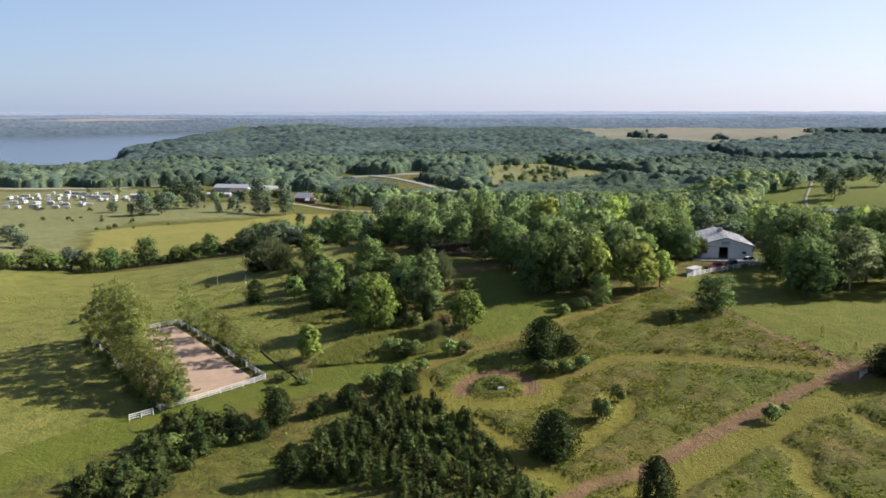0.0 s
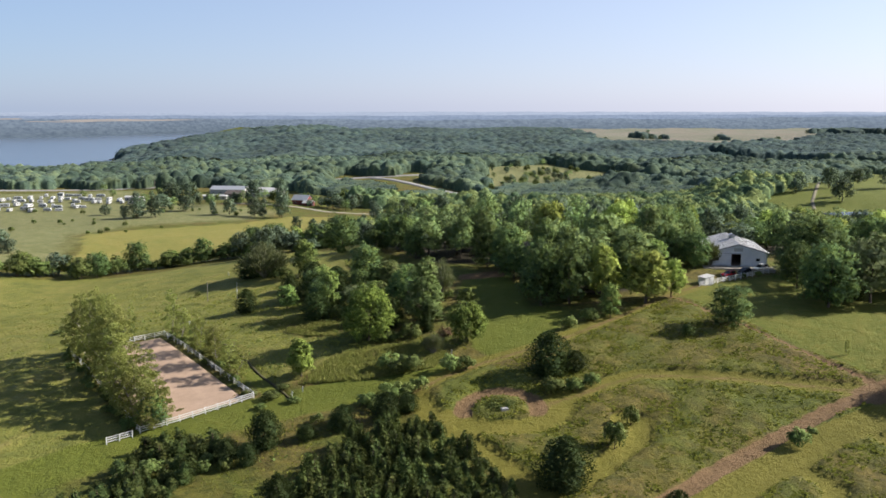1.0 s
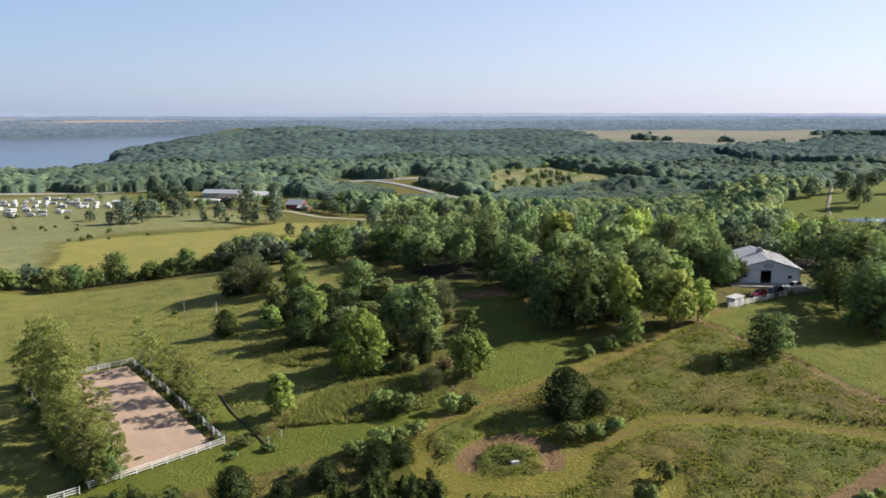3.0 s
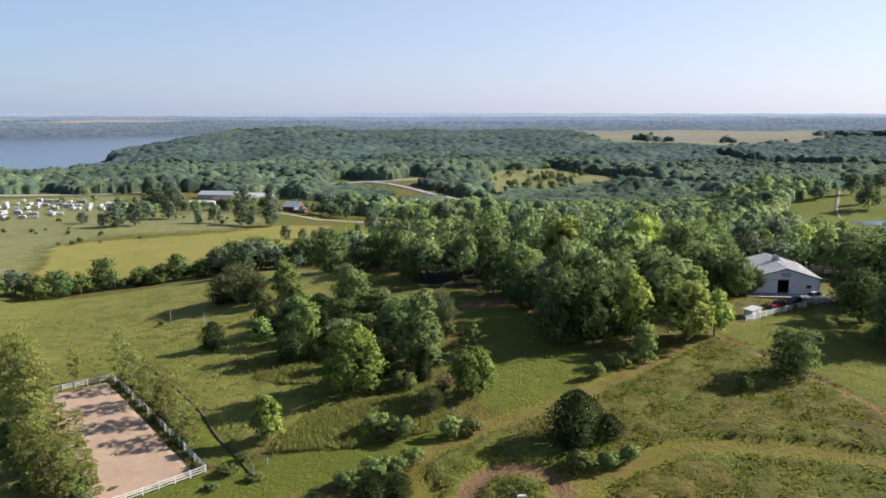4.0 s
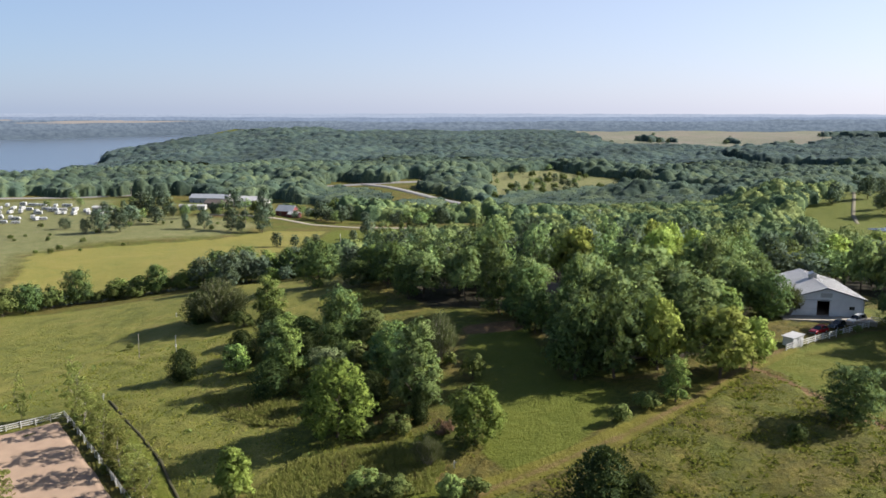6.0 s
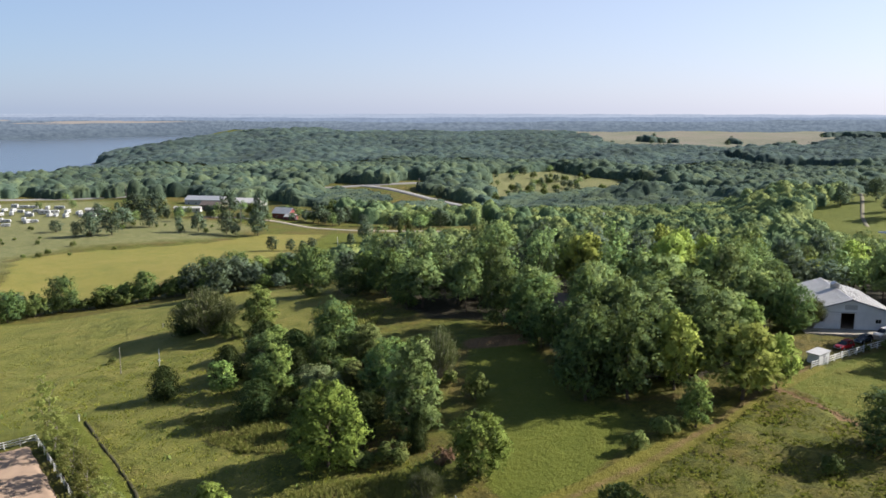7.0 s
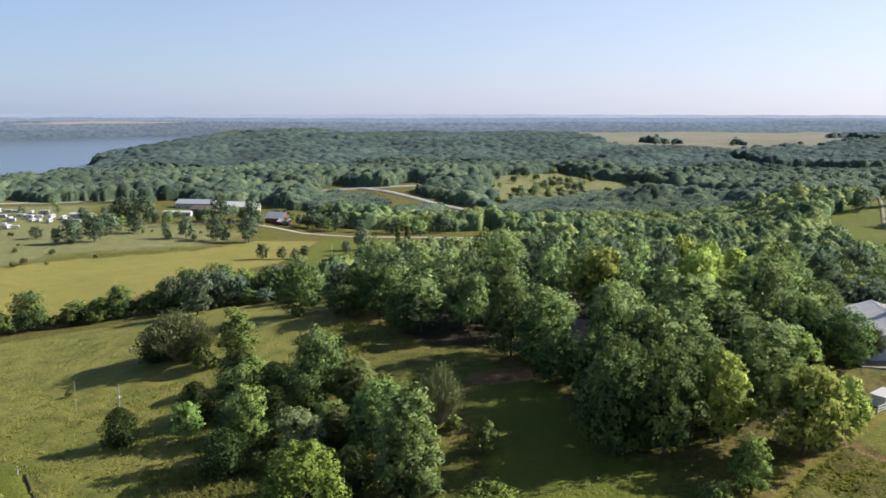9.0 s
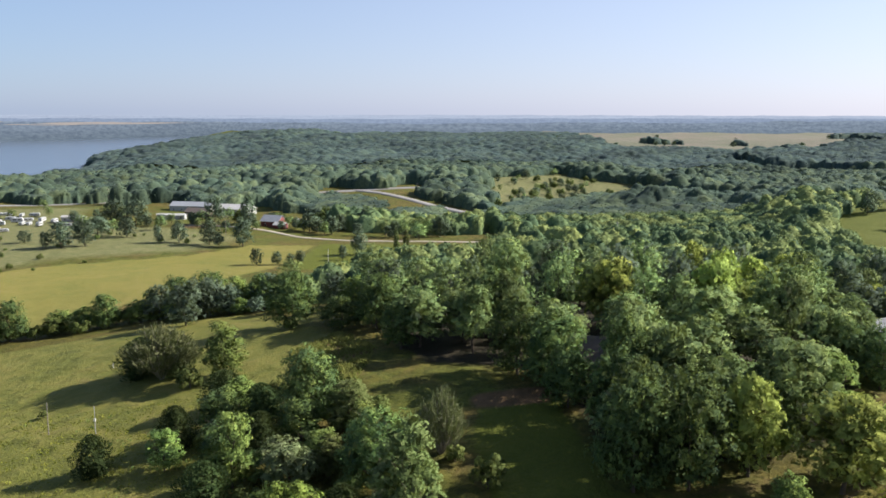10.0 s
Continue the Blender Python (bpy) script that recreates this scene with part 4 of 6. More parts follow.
def bushy(height, width, leaves, leaf, material, lumps=20):
    def build(rng, kind, k):
        b = []
        for i in range(lumps):
            a, r = i * 2.4 + rng.random(), width * 0.38 * math.sqrt(rng.random())
            s = width * (0.10 + 0.11 * rng.random())
            b.append((math.cos(a) * r, math.sin(a) * r, height * (0.24 + 0.56 * rng.random() * (1 - (r / width * 2) ** 2)), s, height * 0.18))
        v, f, n = leaves_on(rng, b, leaves, leaf, 0.7, 0.35)
        return (limb_mesh(rng, "stem", height * 0.7, width * 0.4, height * 0.03, 0.1, 5, BARK, 0.05), mesh_of("crown", v, f, material, n))
    return build


def twiggy(height, width, twigs, leaves, material):
    """A half-dead tree: a fan of thin grey branches with a thin veil of leaves."""
    def build(rng, kind, k):
        bm = bmesh.new()
        tips = []
        for i in range(twigs):
            a, o = rng.random() * math.tau, math.sqrt(rng.random())
            end = Vector((math.cos(a) * o * width / 2, math.sin(a) * o * width / 2, height * (1 - 0.45 * o * o) * (0.8 + 0.2 * rng.random())))
            mid = end * 0.5 + Vector((0, 0, height * 0.08 * (1 - o)))
            tube(bm, (0, 0, -0.2), mid, 0.05, 0.035, 4)
            tube(bm, mid, end, 0.035, 0.012, 4)
            tips += [mid.lerp(end, u) for u in (0.3, 0.6, 0.85, 1.0)]
        me = bpy.data.meshes.new("stem")
        bm.to_mesh(me)
        bm.free()
        me.materials.append(PALE_BARK)
        at = np.array(tips)[rng.integers(0, len(tips), leaves)] + rng.normal(size=(leaves, 3)) * width * 0.05
        v, f = quads_at(rng, at[: leaves // 3], rng.normal(size=(leaves // 3, 3)), 0.17, 0.5)
        way = at * np.array([0.5, 0.5, 0.0]) + np.array([0, 0, width * 0.45]) + rng.normal(size=(leaves, 3)) * width * 0.12
        w, g = sprays_at(rng, at - np.array([0, 0, 0.5]), way, 0.75, 0.05)
        return (me, mesh_of("crown", np.concatenate([v, w]), np.concatenate([f, g + len(v)]), material))
    return build


species("oak", 4, 13.0, 12.0, broadleaf(13, 12, 0.03, 4600, 0.26, OAK, 0.19, 22, 0.30))
species("green", 3, 12.0, 8.5, broadleaf(12, 8.5, 0.03, 3000, 0.25, GREEN, 0.19, 22, 0.42))
species("maple", 1, 13.2, 11.9, broadleaf(13.2, 11.9, 0.02, 9000, 0.21, MAPLE, 0.13, 62, 0.22))
species("round_green", 2, 9.5, 8.8, broadleaf(9.5, 8.8, 0.04, 3600, 0.23, HACKBERRY, 0.17, 34, 0.2))
species("lime", 1, 8.3, 5.5, broadleaf(8.3, 5.5, 0.06, 1700, 0.30, LIME, 0.2, 20, 0.42))
species("silver", 2, 17.0, 8.5, broadleaf(17, 8.5, 0.03, 5200, 0.25, SILVER, 0.16, 44, 0.45))
species("olive", 2, 15.0, 14.0, broadleaf(15, 14, 0.24, 2600, 0.38, OLIVE, 0.15, 30, 0.28, 9, BARK, 0.024, 0.5))
species("golden", 2, 13.0, 11.0, broadleaf(13, 11, 0.10, 1900, 0.42, GOLDEN, 0.15, 30, 0.30))
species("poplar", 3, 11.0, 5.0, broadleaf(11, 5, 0.10, 3000, 0.165, POPLAR, 0.13, 30, 0.55, 8, PALE_BARK, 0.012, 0.5, 0.15, 5, False))
species("tall_poplar", 3, 17.0, 7.0, broadleaf(17, 7, 0.06, 7000, 0.20, POPLAR, 0.14, 44, 0.5, 9, PALE_BARK, 0.012, 0.5, 0.15, 6, False))
species("cedar", 3, 9.0, 7.5, conifer(9, 7.5, 4200, 0.22, CEDAR, 1))
species("young_cedar", 5, 5.5, 4.4, conifer(5.5, 4.4, 820, 0.22, YOUNG_CEDAR, 4))
species("shrub", 3, 4.0, 4.6, bushy(4, 4.6, 640, 0.31, SHRUB))
species("russet", 1, 3.0, 3.8, bushy(3, 3.8, 420, 0.22, RUSSET))
species("bare", 2, 8.0, 6.5, twiggy(8, 6.5, 70, 2600, TWIG))
species("copse", 3, 13.0, 12.0, broadleaf(13, 12, 0.04, 800, 0.6, HAZED_PASTURE, 0.19, 20, 0.30, 3))
species("thin_wood", 3, 13.0, 10.5, broadleaf(13, 10.5, 0.18, 720, 0.50, LEAFY_WOODS, 0.19, 18, 0.32, 3, None, 0.026, 0.6, 0.7, 6, False))
species("wood", 4, 13.0, 10.5, broadleaf(13, 10.5, 0.18, 1250, 0.40, LEAFY_WOODS, 0.20, 18, 0.32, 4))

LOOKS = {
    "oak": ("oak_tree", "dark green broadleaf tree with a wide lumpy crown", "tree"),
    "green": ("ash_tree", "mid-green upright broadleaf tree with a pointed crown", "tree"),
    "round_green": ("hackberry_tree", "mid-green rounded tree standing on a mown lawn", "tree"),
    "maple": ("maple_tree", "yellow-green rounded tree with a dense crown", "tree"),
    "lime": ("young_tree", "small bright lime-green tree standing in rough grass", "tree"),
    "silver": ("poplar_tree", "tall silvery green tree with a tapering crown", "tree"),
    "olive": ("elm_tree", "olive green spreading tree with a thin crown", "tree"),
    "golden": ("locust_tree", "golden green broadleaf tree at the edge of the woods", "tree"),
    "poplar": ("cottonwood_tree", "airy grey-green tree with a pale trunk beside the arena", "tree"),
    "tall_poplar": ("cottonwood_tree", "tall feathery grey-green tree beside the arena", "tree"),
    "cedar": ("cedar_tree", "dark green cedar with foliage down to the grass", "tree"),
    "young_cedar": ("cedar_sapling", "young dark green cedar in a dense thicket", "tree"),
    "shrub": ("shrub", "low green leafy shrub in rough grass", "shrub"),
    "russet": ("shrub", "low russet-leaved shrub beside a small tree", "shrub"),
    "bare": ("bare_tree", "half-bare grey tree with thin leafless branches", "tree"),
    "copse": ("broadleaf_tree", "dark green broadleaf tree with foliage to the ground", "tree"),
    "thin_wood": ("woodland_tree", "green broadleaf tree in close woodland", "tree"),
    "wood": ("woodland_tree", "green broadleaf tree in close woodland", "tree"),
}
plant_rng = random.Random(11)
FIRST = {}


def plant(kind, x, y, height, width, group="", label="", sink=0.1):
    """A tree of a kind at its place, height and crown width."""
    h0, w0, variants = SPECIES[kind]
    k = plant_rng.randrange(len(variants))
    name, text, cat = LOOKS[kind]
    m = Matrix.LocRotScale((x, y, gz(x, y) - sink), Euler((0, 0, plant_rng.random() * 6.283)), (width / w0, width / w0, height / h0))
    if (kind, k) not in FIRST:
        tree = thing(name, label or text, cat, m, group)
        trunk, crown = variants[k]
        shared(trunk.name.split(".")[0], trunk, tree)
        shared("crown", crown, tree)
        FIRST[kind, k] = tree
        return tree
    tree = copy_thing(FIRST[kind, k], Matrix.Identity(4))
    tree.matrix_basis = m
    return tagged(tree, label or text, cat, group or " ") if group else tagged(tree, label or text, cat)


# hillside and loop path
plant("cedar", 21.5, 169.6, 9.4, 9.4)
plant("cedar", 26.8, 170.8, 4.5, 5.8)
plant("cedar", 18.9, 130.5, 8.4, 8.8)
plant("cedar", 32.2, 115.1, 8.1, 6.1)
plant("shrub", 29.2, 142.0, 6.4, 4.3)
plant("shrub", 33.7, 149.8, 4.6, 3.4)
plant("shrub", 60.0, 140.8, 3.8, 3.8)
plant("shrub", 63.4, 143.7, 2.0, 2.3)
plant("shrub", 53.4, 183.4, 4.4, 3.5)
plant("cedar", 88.6, 153.1, 6.6, 11.5)
plant("shrub", 21.5, 162.1, 4.0, 5.3)
plant("shrub", 25.3, 162.4, 3.5, 4.3)
plant("shrub", 29.1, 164.1, 3.6, 4.1)
plant("shrub", 1.5, 174.1, 4.4, 4.3)
plant("shrub", 4.7, 174.8, 3.5, 4.4)
# low meadow
plant("lime", -30.3, 178.4, 8.3, 5.5)
plant("cedar", -31.5, 147.7, 7.0, 6.3)
plant("cedar", -33.4, 141.6, 4.0, 3.9)
plant("cedar", -37.4, 143.5, 4.1, 4.4)
plant("cedar", -18.1, 152.1, 4.8, 5.0)
plant("cedar", -10.5, 154.5, 5.5, 5.7)
plant("cedar", -6.7, 157.8, 3.7, 4.6)
plant("cedar", -24.4, 149.5, 2.9, 3.8)
plant("cedar", -24.7, 124.4, 6.4, 5.4)
plant("bare", -2.2, 183.2, 5.2, 4.8)
plant("shrub", -6.9, 175.1, 4.9, 5.8)
plant("shrub", -11.3, 178.0, 4.0, 5.4)
for x, y, h in ((-24.8, 149.9, 2.4), (-23.6, 155.7, 2.2), (-19.3, 154.9, 2.8), (-10.4, 163.4, 4.0), (-14.6, 161.0, 3.2), (-9.3, 174.5, 3.4), (-4.9, 166.2, 3.4), (-20.0, 152.3, 2.0), (-7.6, 164.2, 3.6), (-12.6, 159.0, 2.6)):
    plant("shrub", x, y, h, h * 1.35, "", "dark leafy bush at the edge of a mown strip")
for x, y, h in ((-29.6, 165.6, 1.4), (-33.2, 172.2, 1.6), (-34.8, 168.6, 1.8), (-39.9, 171.1, 1.6), (-48.5, 191.2, 1.5), (-36.0, 164.0, 1.3)):
    plant("shrub", x, y, h, h * 2.2, "", "low brush pile and weeds beside a ditch")
# glade and lawn
plant("oak", 64.3, 188.8, 9.4, 10.5)
plant("oak", 93.3, 203.3, 15.0, 14.5)
plant("olive", 106.1, 208.3, 16.5, 16.5)
plant("oak", 97.5, 213.5, 14.0, 12.0)
plant("oak", 94.0, 223.0, 11.5, 11.0)
plant("cedar", 101.9, 212.1, 9.3, 8.3)
plant("maple", -17.3, 195.3, 13.2, 11.9)
plant("silver", -4.5, 201.4, 16.8, 9.2)
plant("cedar", -3.7, 198.1, 6.7, 3.3)
plant("round_green", 5.3, 189.4, 9.5, 8.6)
plant("russet", 0.3, 193.7, 3.0, 3.7)
plant("shrub", -7.5, 194.9, 4.3, 5.0)
plant("shrub", -11.9, 195.1, 2.4, 5.0)
plant("green", 40.0, 200.1, 8.0, 5.3)
plant("shrub", 34.4, 197.5, 4.4, 4.5)
plant("shrub", 29.2, 193.5, 4.1, 3.8)
plant("oak", 24.9, 213.1, 15.5, 11.0)
plant("oak", 32.0, 212.6, 15.5, 11.5)
plant("golden", 40.8, 215.3, 14.2, 9.5)
plant("golden", 50.5, 209.4, 13.5, 12.5)
plant("golden", 58.0, 213.4, 10.0, 7.0)
for x, y, h, w in ((27, 222, 14, 10), (25.5, 230, 13, 9.5), (33, 233, 14, 10), (20.5, 241, 10, 8), (46, 221, 11, 9), (39, 226, 12, 10)):
    plant("oak", x, y, h, w, "woodland behind the glade")
plant("green", -3.5, 207.8, 9.2, 5.9)
# field edge and wood front
plant("oak", 102.8, 237.0, 17.0, 18.0)
plant("oak", 127.6, 232.6, 19.0, 16.8)
plant("cedar", -54.6, 231.7, 6.8, 6.2)
plant("cedar", -43.3, 237.1, 7.7, 6.8)
plant("green", -30.4, 222.0, 11.5, 6.9)
plant("cedar", -39.2, 251.8, 7.5, 8.7)
plant("shrub", -50.5, 267.9, 5.3, 5.5)
plant("silver", -15.2, 237.1, 8.7, 8.1)
plant("oak", -21.9, 240.7, 12.9, 10.4)
plant("olive", -24.0, 224.6, 5.5, 7.2)
plant("silver", -16.5, 222.0, 6.4, 6.1)
plant("oak", -9.3, 218.9, 10.9, 10.4)
plant("bare", -0.5, 227.2, 10.7, 7.2)
plant("bare", -59.2, 277.1, 12.5, 15.0)
plant("cedar", -65.0, 281.4, 8.8, 10.2)
plant("cedar", -56.8, 278.0, 7.9, 8.0)
plant("green", -44.7, 272.3, 11.5, 9.5)
plant("oak", -37.1, 307.9, 14.1, 13.1)
plant("shrub", -37.0, 304.6, 3.6, 3.8)
plant("oak", -137.2, 328.3, 10.0, 10.6)
plant("shrub", -141.0, 321.1, 9.0, 9.2)
plant("shrub", 5.9, 216.3, 6.0, 5.0)
plant("shrub", 83.4, 232.9, 1.9, 1.8)
plant("shrub", 88.6, 235.2, 2.2, 2.0)
plant("bare", 78.5, 246.4, 7.6, 6.0)
plant("oak", 19.1, 248.7, 13.2, 12.1)
plant("oak", 13.7, 258.3, 14.5, 11.3)
plant("oak", 10.7, 286.4, 14.7, 14.4)
plant("oak", -8.9, 278.6, 11.1, 9.3)
plant("oak", -15.4, 295.8, 12.8, 11.7)
plant("green", -22.4, 309.6, 10.8, 7.8)
plant("oak", -24.1, 299.6, 7.8, 10.2)
# hedge
plant("shrub", -49.8, 351.8, 12.7, 11.7, "field hedge")
plant("oak", -126.6, 343.3, 12.3, 11.4, "field hedge")
plant("shrub", -132.4, 336.4, 8.8, 9.5, "field hedge")
plant("shrub", -114.4, 345.5, 6.2, 6.5, "field hedge")
plant("shrub", -107.2, 345.2, 6.6, 6.8, "field hedge")
plant("oak", -100.3, 348.8, 10.5, 9.0, "field hedge")
plant("shrub", -93.0, 351.4, 7.0, 8.6, "field hedge")
plant("green", -90.1, 356.8, 9.3, 4.8, "field hedge")
plant("oak", -81.1, 357.3, 12.3, 11.7, "field hedge")
plant("oak", -71.9, 358.2, 12.3, 12.5, "field hedge")
plant("shrub", -60.8, 355.4, 10.0, 10.6, "field hedge")
plant("oak", -53.7, 350.5, 11.0, 10.4, "field hedge")

# trees along the right of the yard, mostly out of sight
for x, y, h in ((116, 219, 15), (122, 206, 15), (128, 218, 15), (110, 240, 15), (124, 245, 16)):
    plant("oak", x, y, h, h * 0.95)

# rows beside the riding arena
for i in range(13):
    u = i / 12
    x, y = -57.1 + (-33.4) * u + 2.2 - plant_rng.random() * 4.0, 156.8 + 45.5 * u + 1.0 + plant_rng.random() * 2
    plant("tall_poplar", x, y, (9, 11, 14, 17, 19, 18, 20, 17, 19, 16, 16, 14, 10)[i], 5.6 + plant_rng.random() * 2.4, "cottonwoods beside the arena")
for u, h, w in ((0.22, 6.2, 4.2), (0.29, 7.0, 4.4), (0.42, 8.0, 5.0), (0.47, 7.2, 4.6), (0.60, 8.2, 5.0), (0.66, 7.0, 4.2), (0.81, 7.6, 4.6), (0.88, 6.4, 4.0), (0.99, 10.0, 4.8)):
    x, y = -38.5 + (-33.4) * u + 0.2 + plant_rng.random() * 1.4, 169.4 + 45.5 * u + 1.2
    plant("poplar", x, y, h * 1.18, w * 1.12, "cottonwoods beside the arena")
for x, y, h, w in ((-54.2, 160.6, 8.5, 5.4), (-57.6, 162.4, 9.5, 6.0), (-58.0, 166.5, 10.0, 6.4), (-61.0, 171.0, 12.0, 6.6)):
    plant("poplar", x, y, h, w, "cottonwoods beside the arena")
for i in range(34):
    u, side = (i // 2 + plant_rng.random()) / 17, i % 2
    ax, ay = ((-57.1, 156.8), (-38.5, 169.4))[side]
    u = 0.2 + 0.8 * u if side else u
    off = plant_rng.uniform(0.2, 1.4) if side else plant_rng.uniform(-2.2, 1.2)
    plant("shrub", ax - 33.4 * u + off, ay + 45.5 * u + off * 0.68, plant_rng.uniform(1.5, 2.7 if side else 3.4), plant_rng.uniform(2.0, 3.2), "brush along the arena fence", "grey-green brush along the white arena fence")
plant("poplar", -80.0, 214.5, 9.5, 2.6, "cottonwoods beside the arena")
plant("oak", -55.4, 159.2, 6.5, 6.0, "", "dark leafy tree at the corner of the arena fence")


def scatter(rng, poly, gap, tries):
    """Places inside a polygon that keep their distance from each other."""
    xs, ys = [p[0] for p in poly], [p[1] for p in poly]
    got = []
    for _ in range(tries):
        x, y = rng.uniform(min(xs), max(xs)), rng.uniform(min(ys), max(ys))
        if inside(poly, np.array(x), np.array(y)) and all((x - a) ** 2 + (y - b) ** 2 > gap * gap for a, b in got):
            got.append((x, y))
    return got


THICKET = [(-25, 128), (-22, 135), (-16.5, 146), (-9.5, 151), (-4, 148.5), (1.5, 143.5), (6.5, 135.5), (10, 128), (13.5, 120), (15, 108), (-4, 108), (-9, 121), (-18, 122)]
THICKET_LEFT = [(-62, 122), (-57, 138), (-55, 143), (-53.8, 148), (-45.7, 151), (-37.3, 146.5), (-36.4, 139.6), (-42, 138), (-43, 132), (-46, 122)]
for x, y in scatter(plant_rng, THICKET, 1.95, 6000):
    plant("young_cedar", x, y, 2.2 + 3.2 * plant_rng.random() ** 1.3, 2.6 + 1.5 * plant_rng.random(), "cedar thicket")
for x, y in scatter(plant_rng, THICKET_LEFT, 2.3, 3000):
    kind = plant_rng.choice(("shrub", "young_cedar", "young_cedar", "young_cedar"))
    tall = plant_rng.uniform(2.0, 4.2)
    plant(kind, x, y, tall, tall * plant_rng.uniform(1.0, 1.5), "scrub at the lawn's edge")
for x, y, h in ((73.0, 243.0, 10.5), (71.5, 251.0, 12.0), (74.5, 259.0, 12.5), (68.0, 246.0, 11.0)):
    plant("oak", x, y, h, h * 0.85)

# the woods behind the glade, tree by tree
rng_wood = random.Random(5)
INNER = [(-20, 316), (-4, 272), (17, 262), (22, 236), (23, 216), (44, 220), (60, 228), (68, 252), (73, 284), (104, 292), (120, 266), (150, 240), (214, 250), (224, 345), (-20, 345)]
for x, y in scatter(rng_wood, INNER, 8.0, 5200):
    if (abs(x - 28) < 6.5 and 247 < y < 261) or (abs(x - 24.5) < 3 and 238 < y < 250):
        continue
    kind = rng_wood.choice(("wood", "wood", "wood", "oak", "wood", "green", "golden" if x > 36 else "wood", "golden" if x > 70 else "wood"))
    if y > 250 and kind in ("oak", "green"):
        kind = "wood"
    if y > 285 and kind != "golden":
        kind = rng_wood.choice(("copse", "thin_wood", "thin_wood"))
    plant(kind, x, y, rng_wood.uniform(9.0, 17.5), rng_wood.uniform(8.0, 13.0), "woodland behind the glade")


CLUMP = [(-46, 232), (-38, 256), (-22, 262), (-6, 242), (2, 226), (-3, 206), (-14, 203), (-30, 212)]
for x, y in scatter(plant_rng, CLUMP, 6.0, 600):
    kind = plant_rng.choice(("oak", "green", "shrub", "shrub", "olive", "cedar"))
    tall = plant_rng.uniform(2.4, 4.4) if kind == "shrub" else plant_rng.uniform(4.5, 7.5)
    plant(kind, x, y, tall, tall * plant_rng.uniform(0.85, 1.15))


def crowns_over(x, y, gap, seed, low=0.42):
    """For each place: the height (0 to 1) of the crown that rises over it, of a jittered lattice, its tone and its middle."""
    table = np.random.default_rng(seed).random((5, 4096))
    cx, cy = np.floor(x / gap).astype(int), np.floor(y / gap).astype(int)
    best, tone, mx, my = np.full(x.shape, -1.0), np.zeros(x.shape), x.copy(), y.copy()
    for dx in (-1, 0, 1):
        for dy in (-1, 0, 1):
            k = ((cx + dx) * 73 + (cy + dy) * 179 + ((cx + dx) * (cy + dy)) % 61 * 17) % 4096
            px = (cx + dx + 0.5 + 0.8 * (table[0, k] - 0.5)) * gap
            py = (cy + dy + 0.5 + 0.8 * (table[1, k] - 0.5)) * gap
            d = np.hypot(x - px, y - py) / (gap * (0.60 + 0.40 * table[2, k]))
            top = (0.55 + 0.45 * table[3, k]) * (low + (1 - low) * np.clip(1 - d * d, 0, 1) ** 0.7 - 0.25 * np.clip(d - 1, 0, 1))
            win = top > best
            best, tone = np.where(win, top, best), np.where(win, table[4, k], tone)
            mx, my = np.where(win, px, mx), np.where(win, py, my)
    return best, tone, mx, my


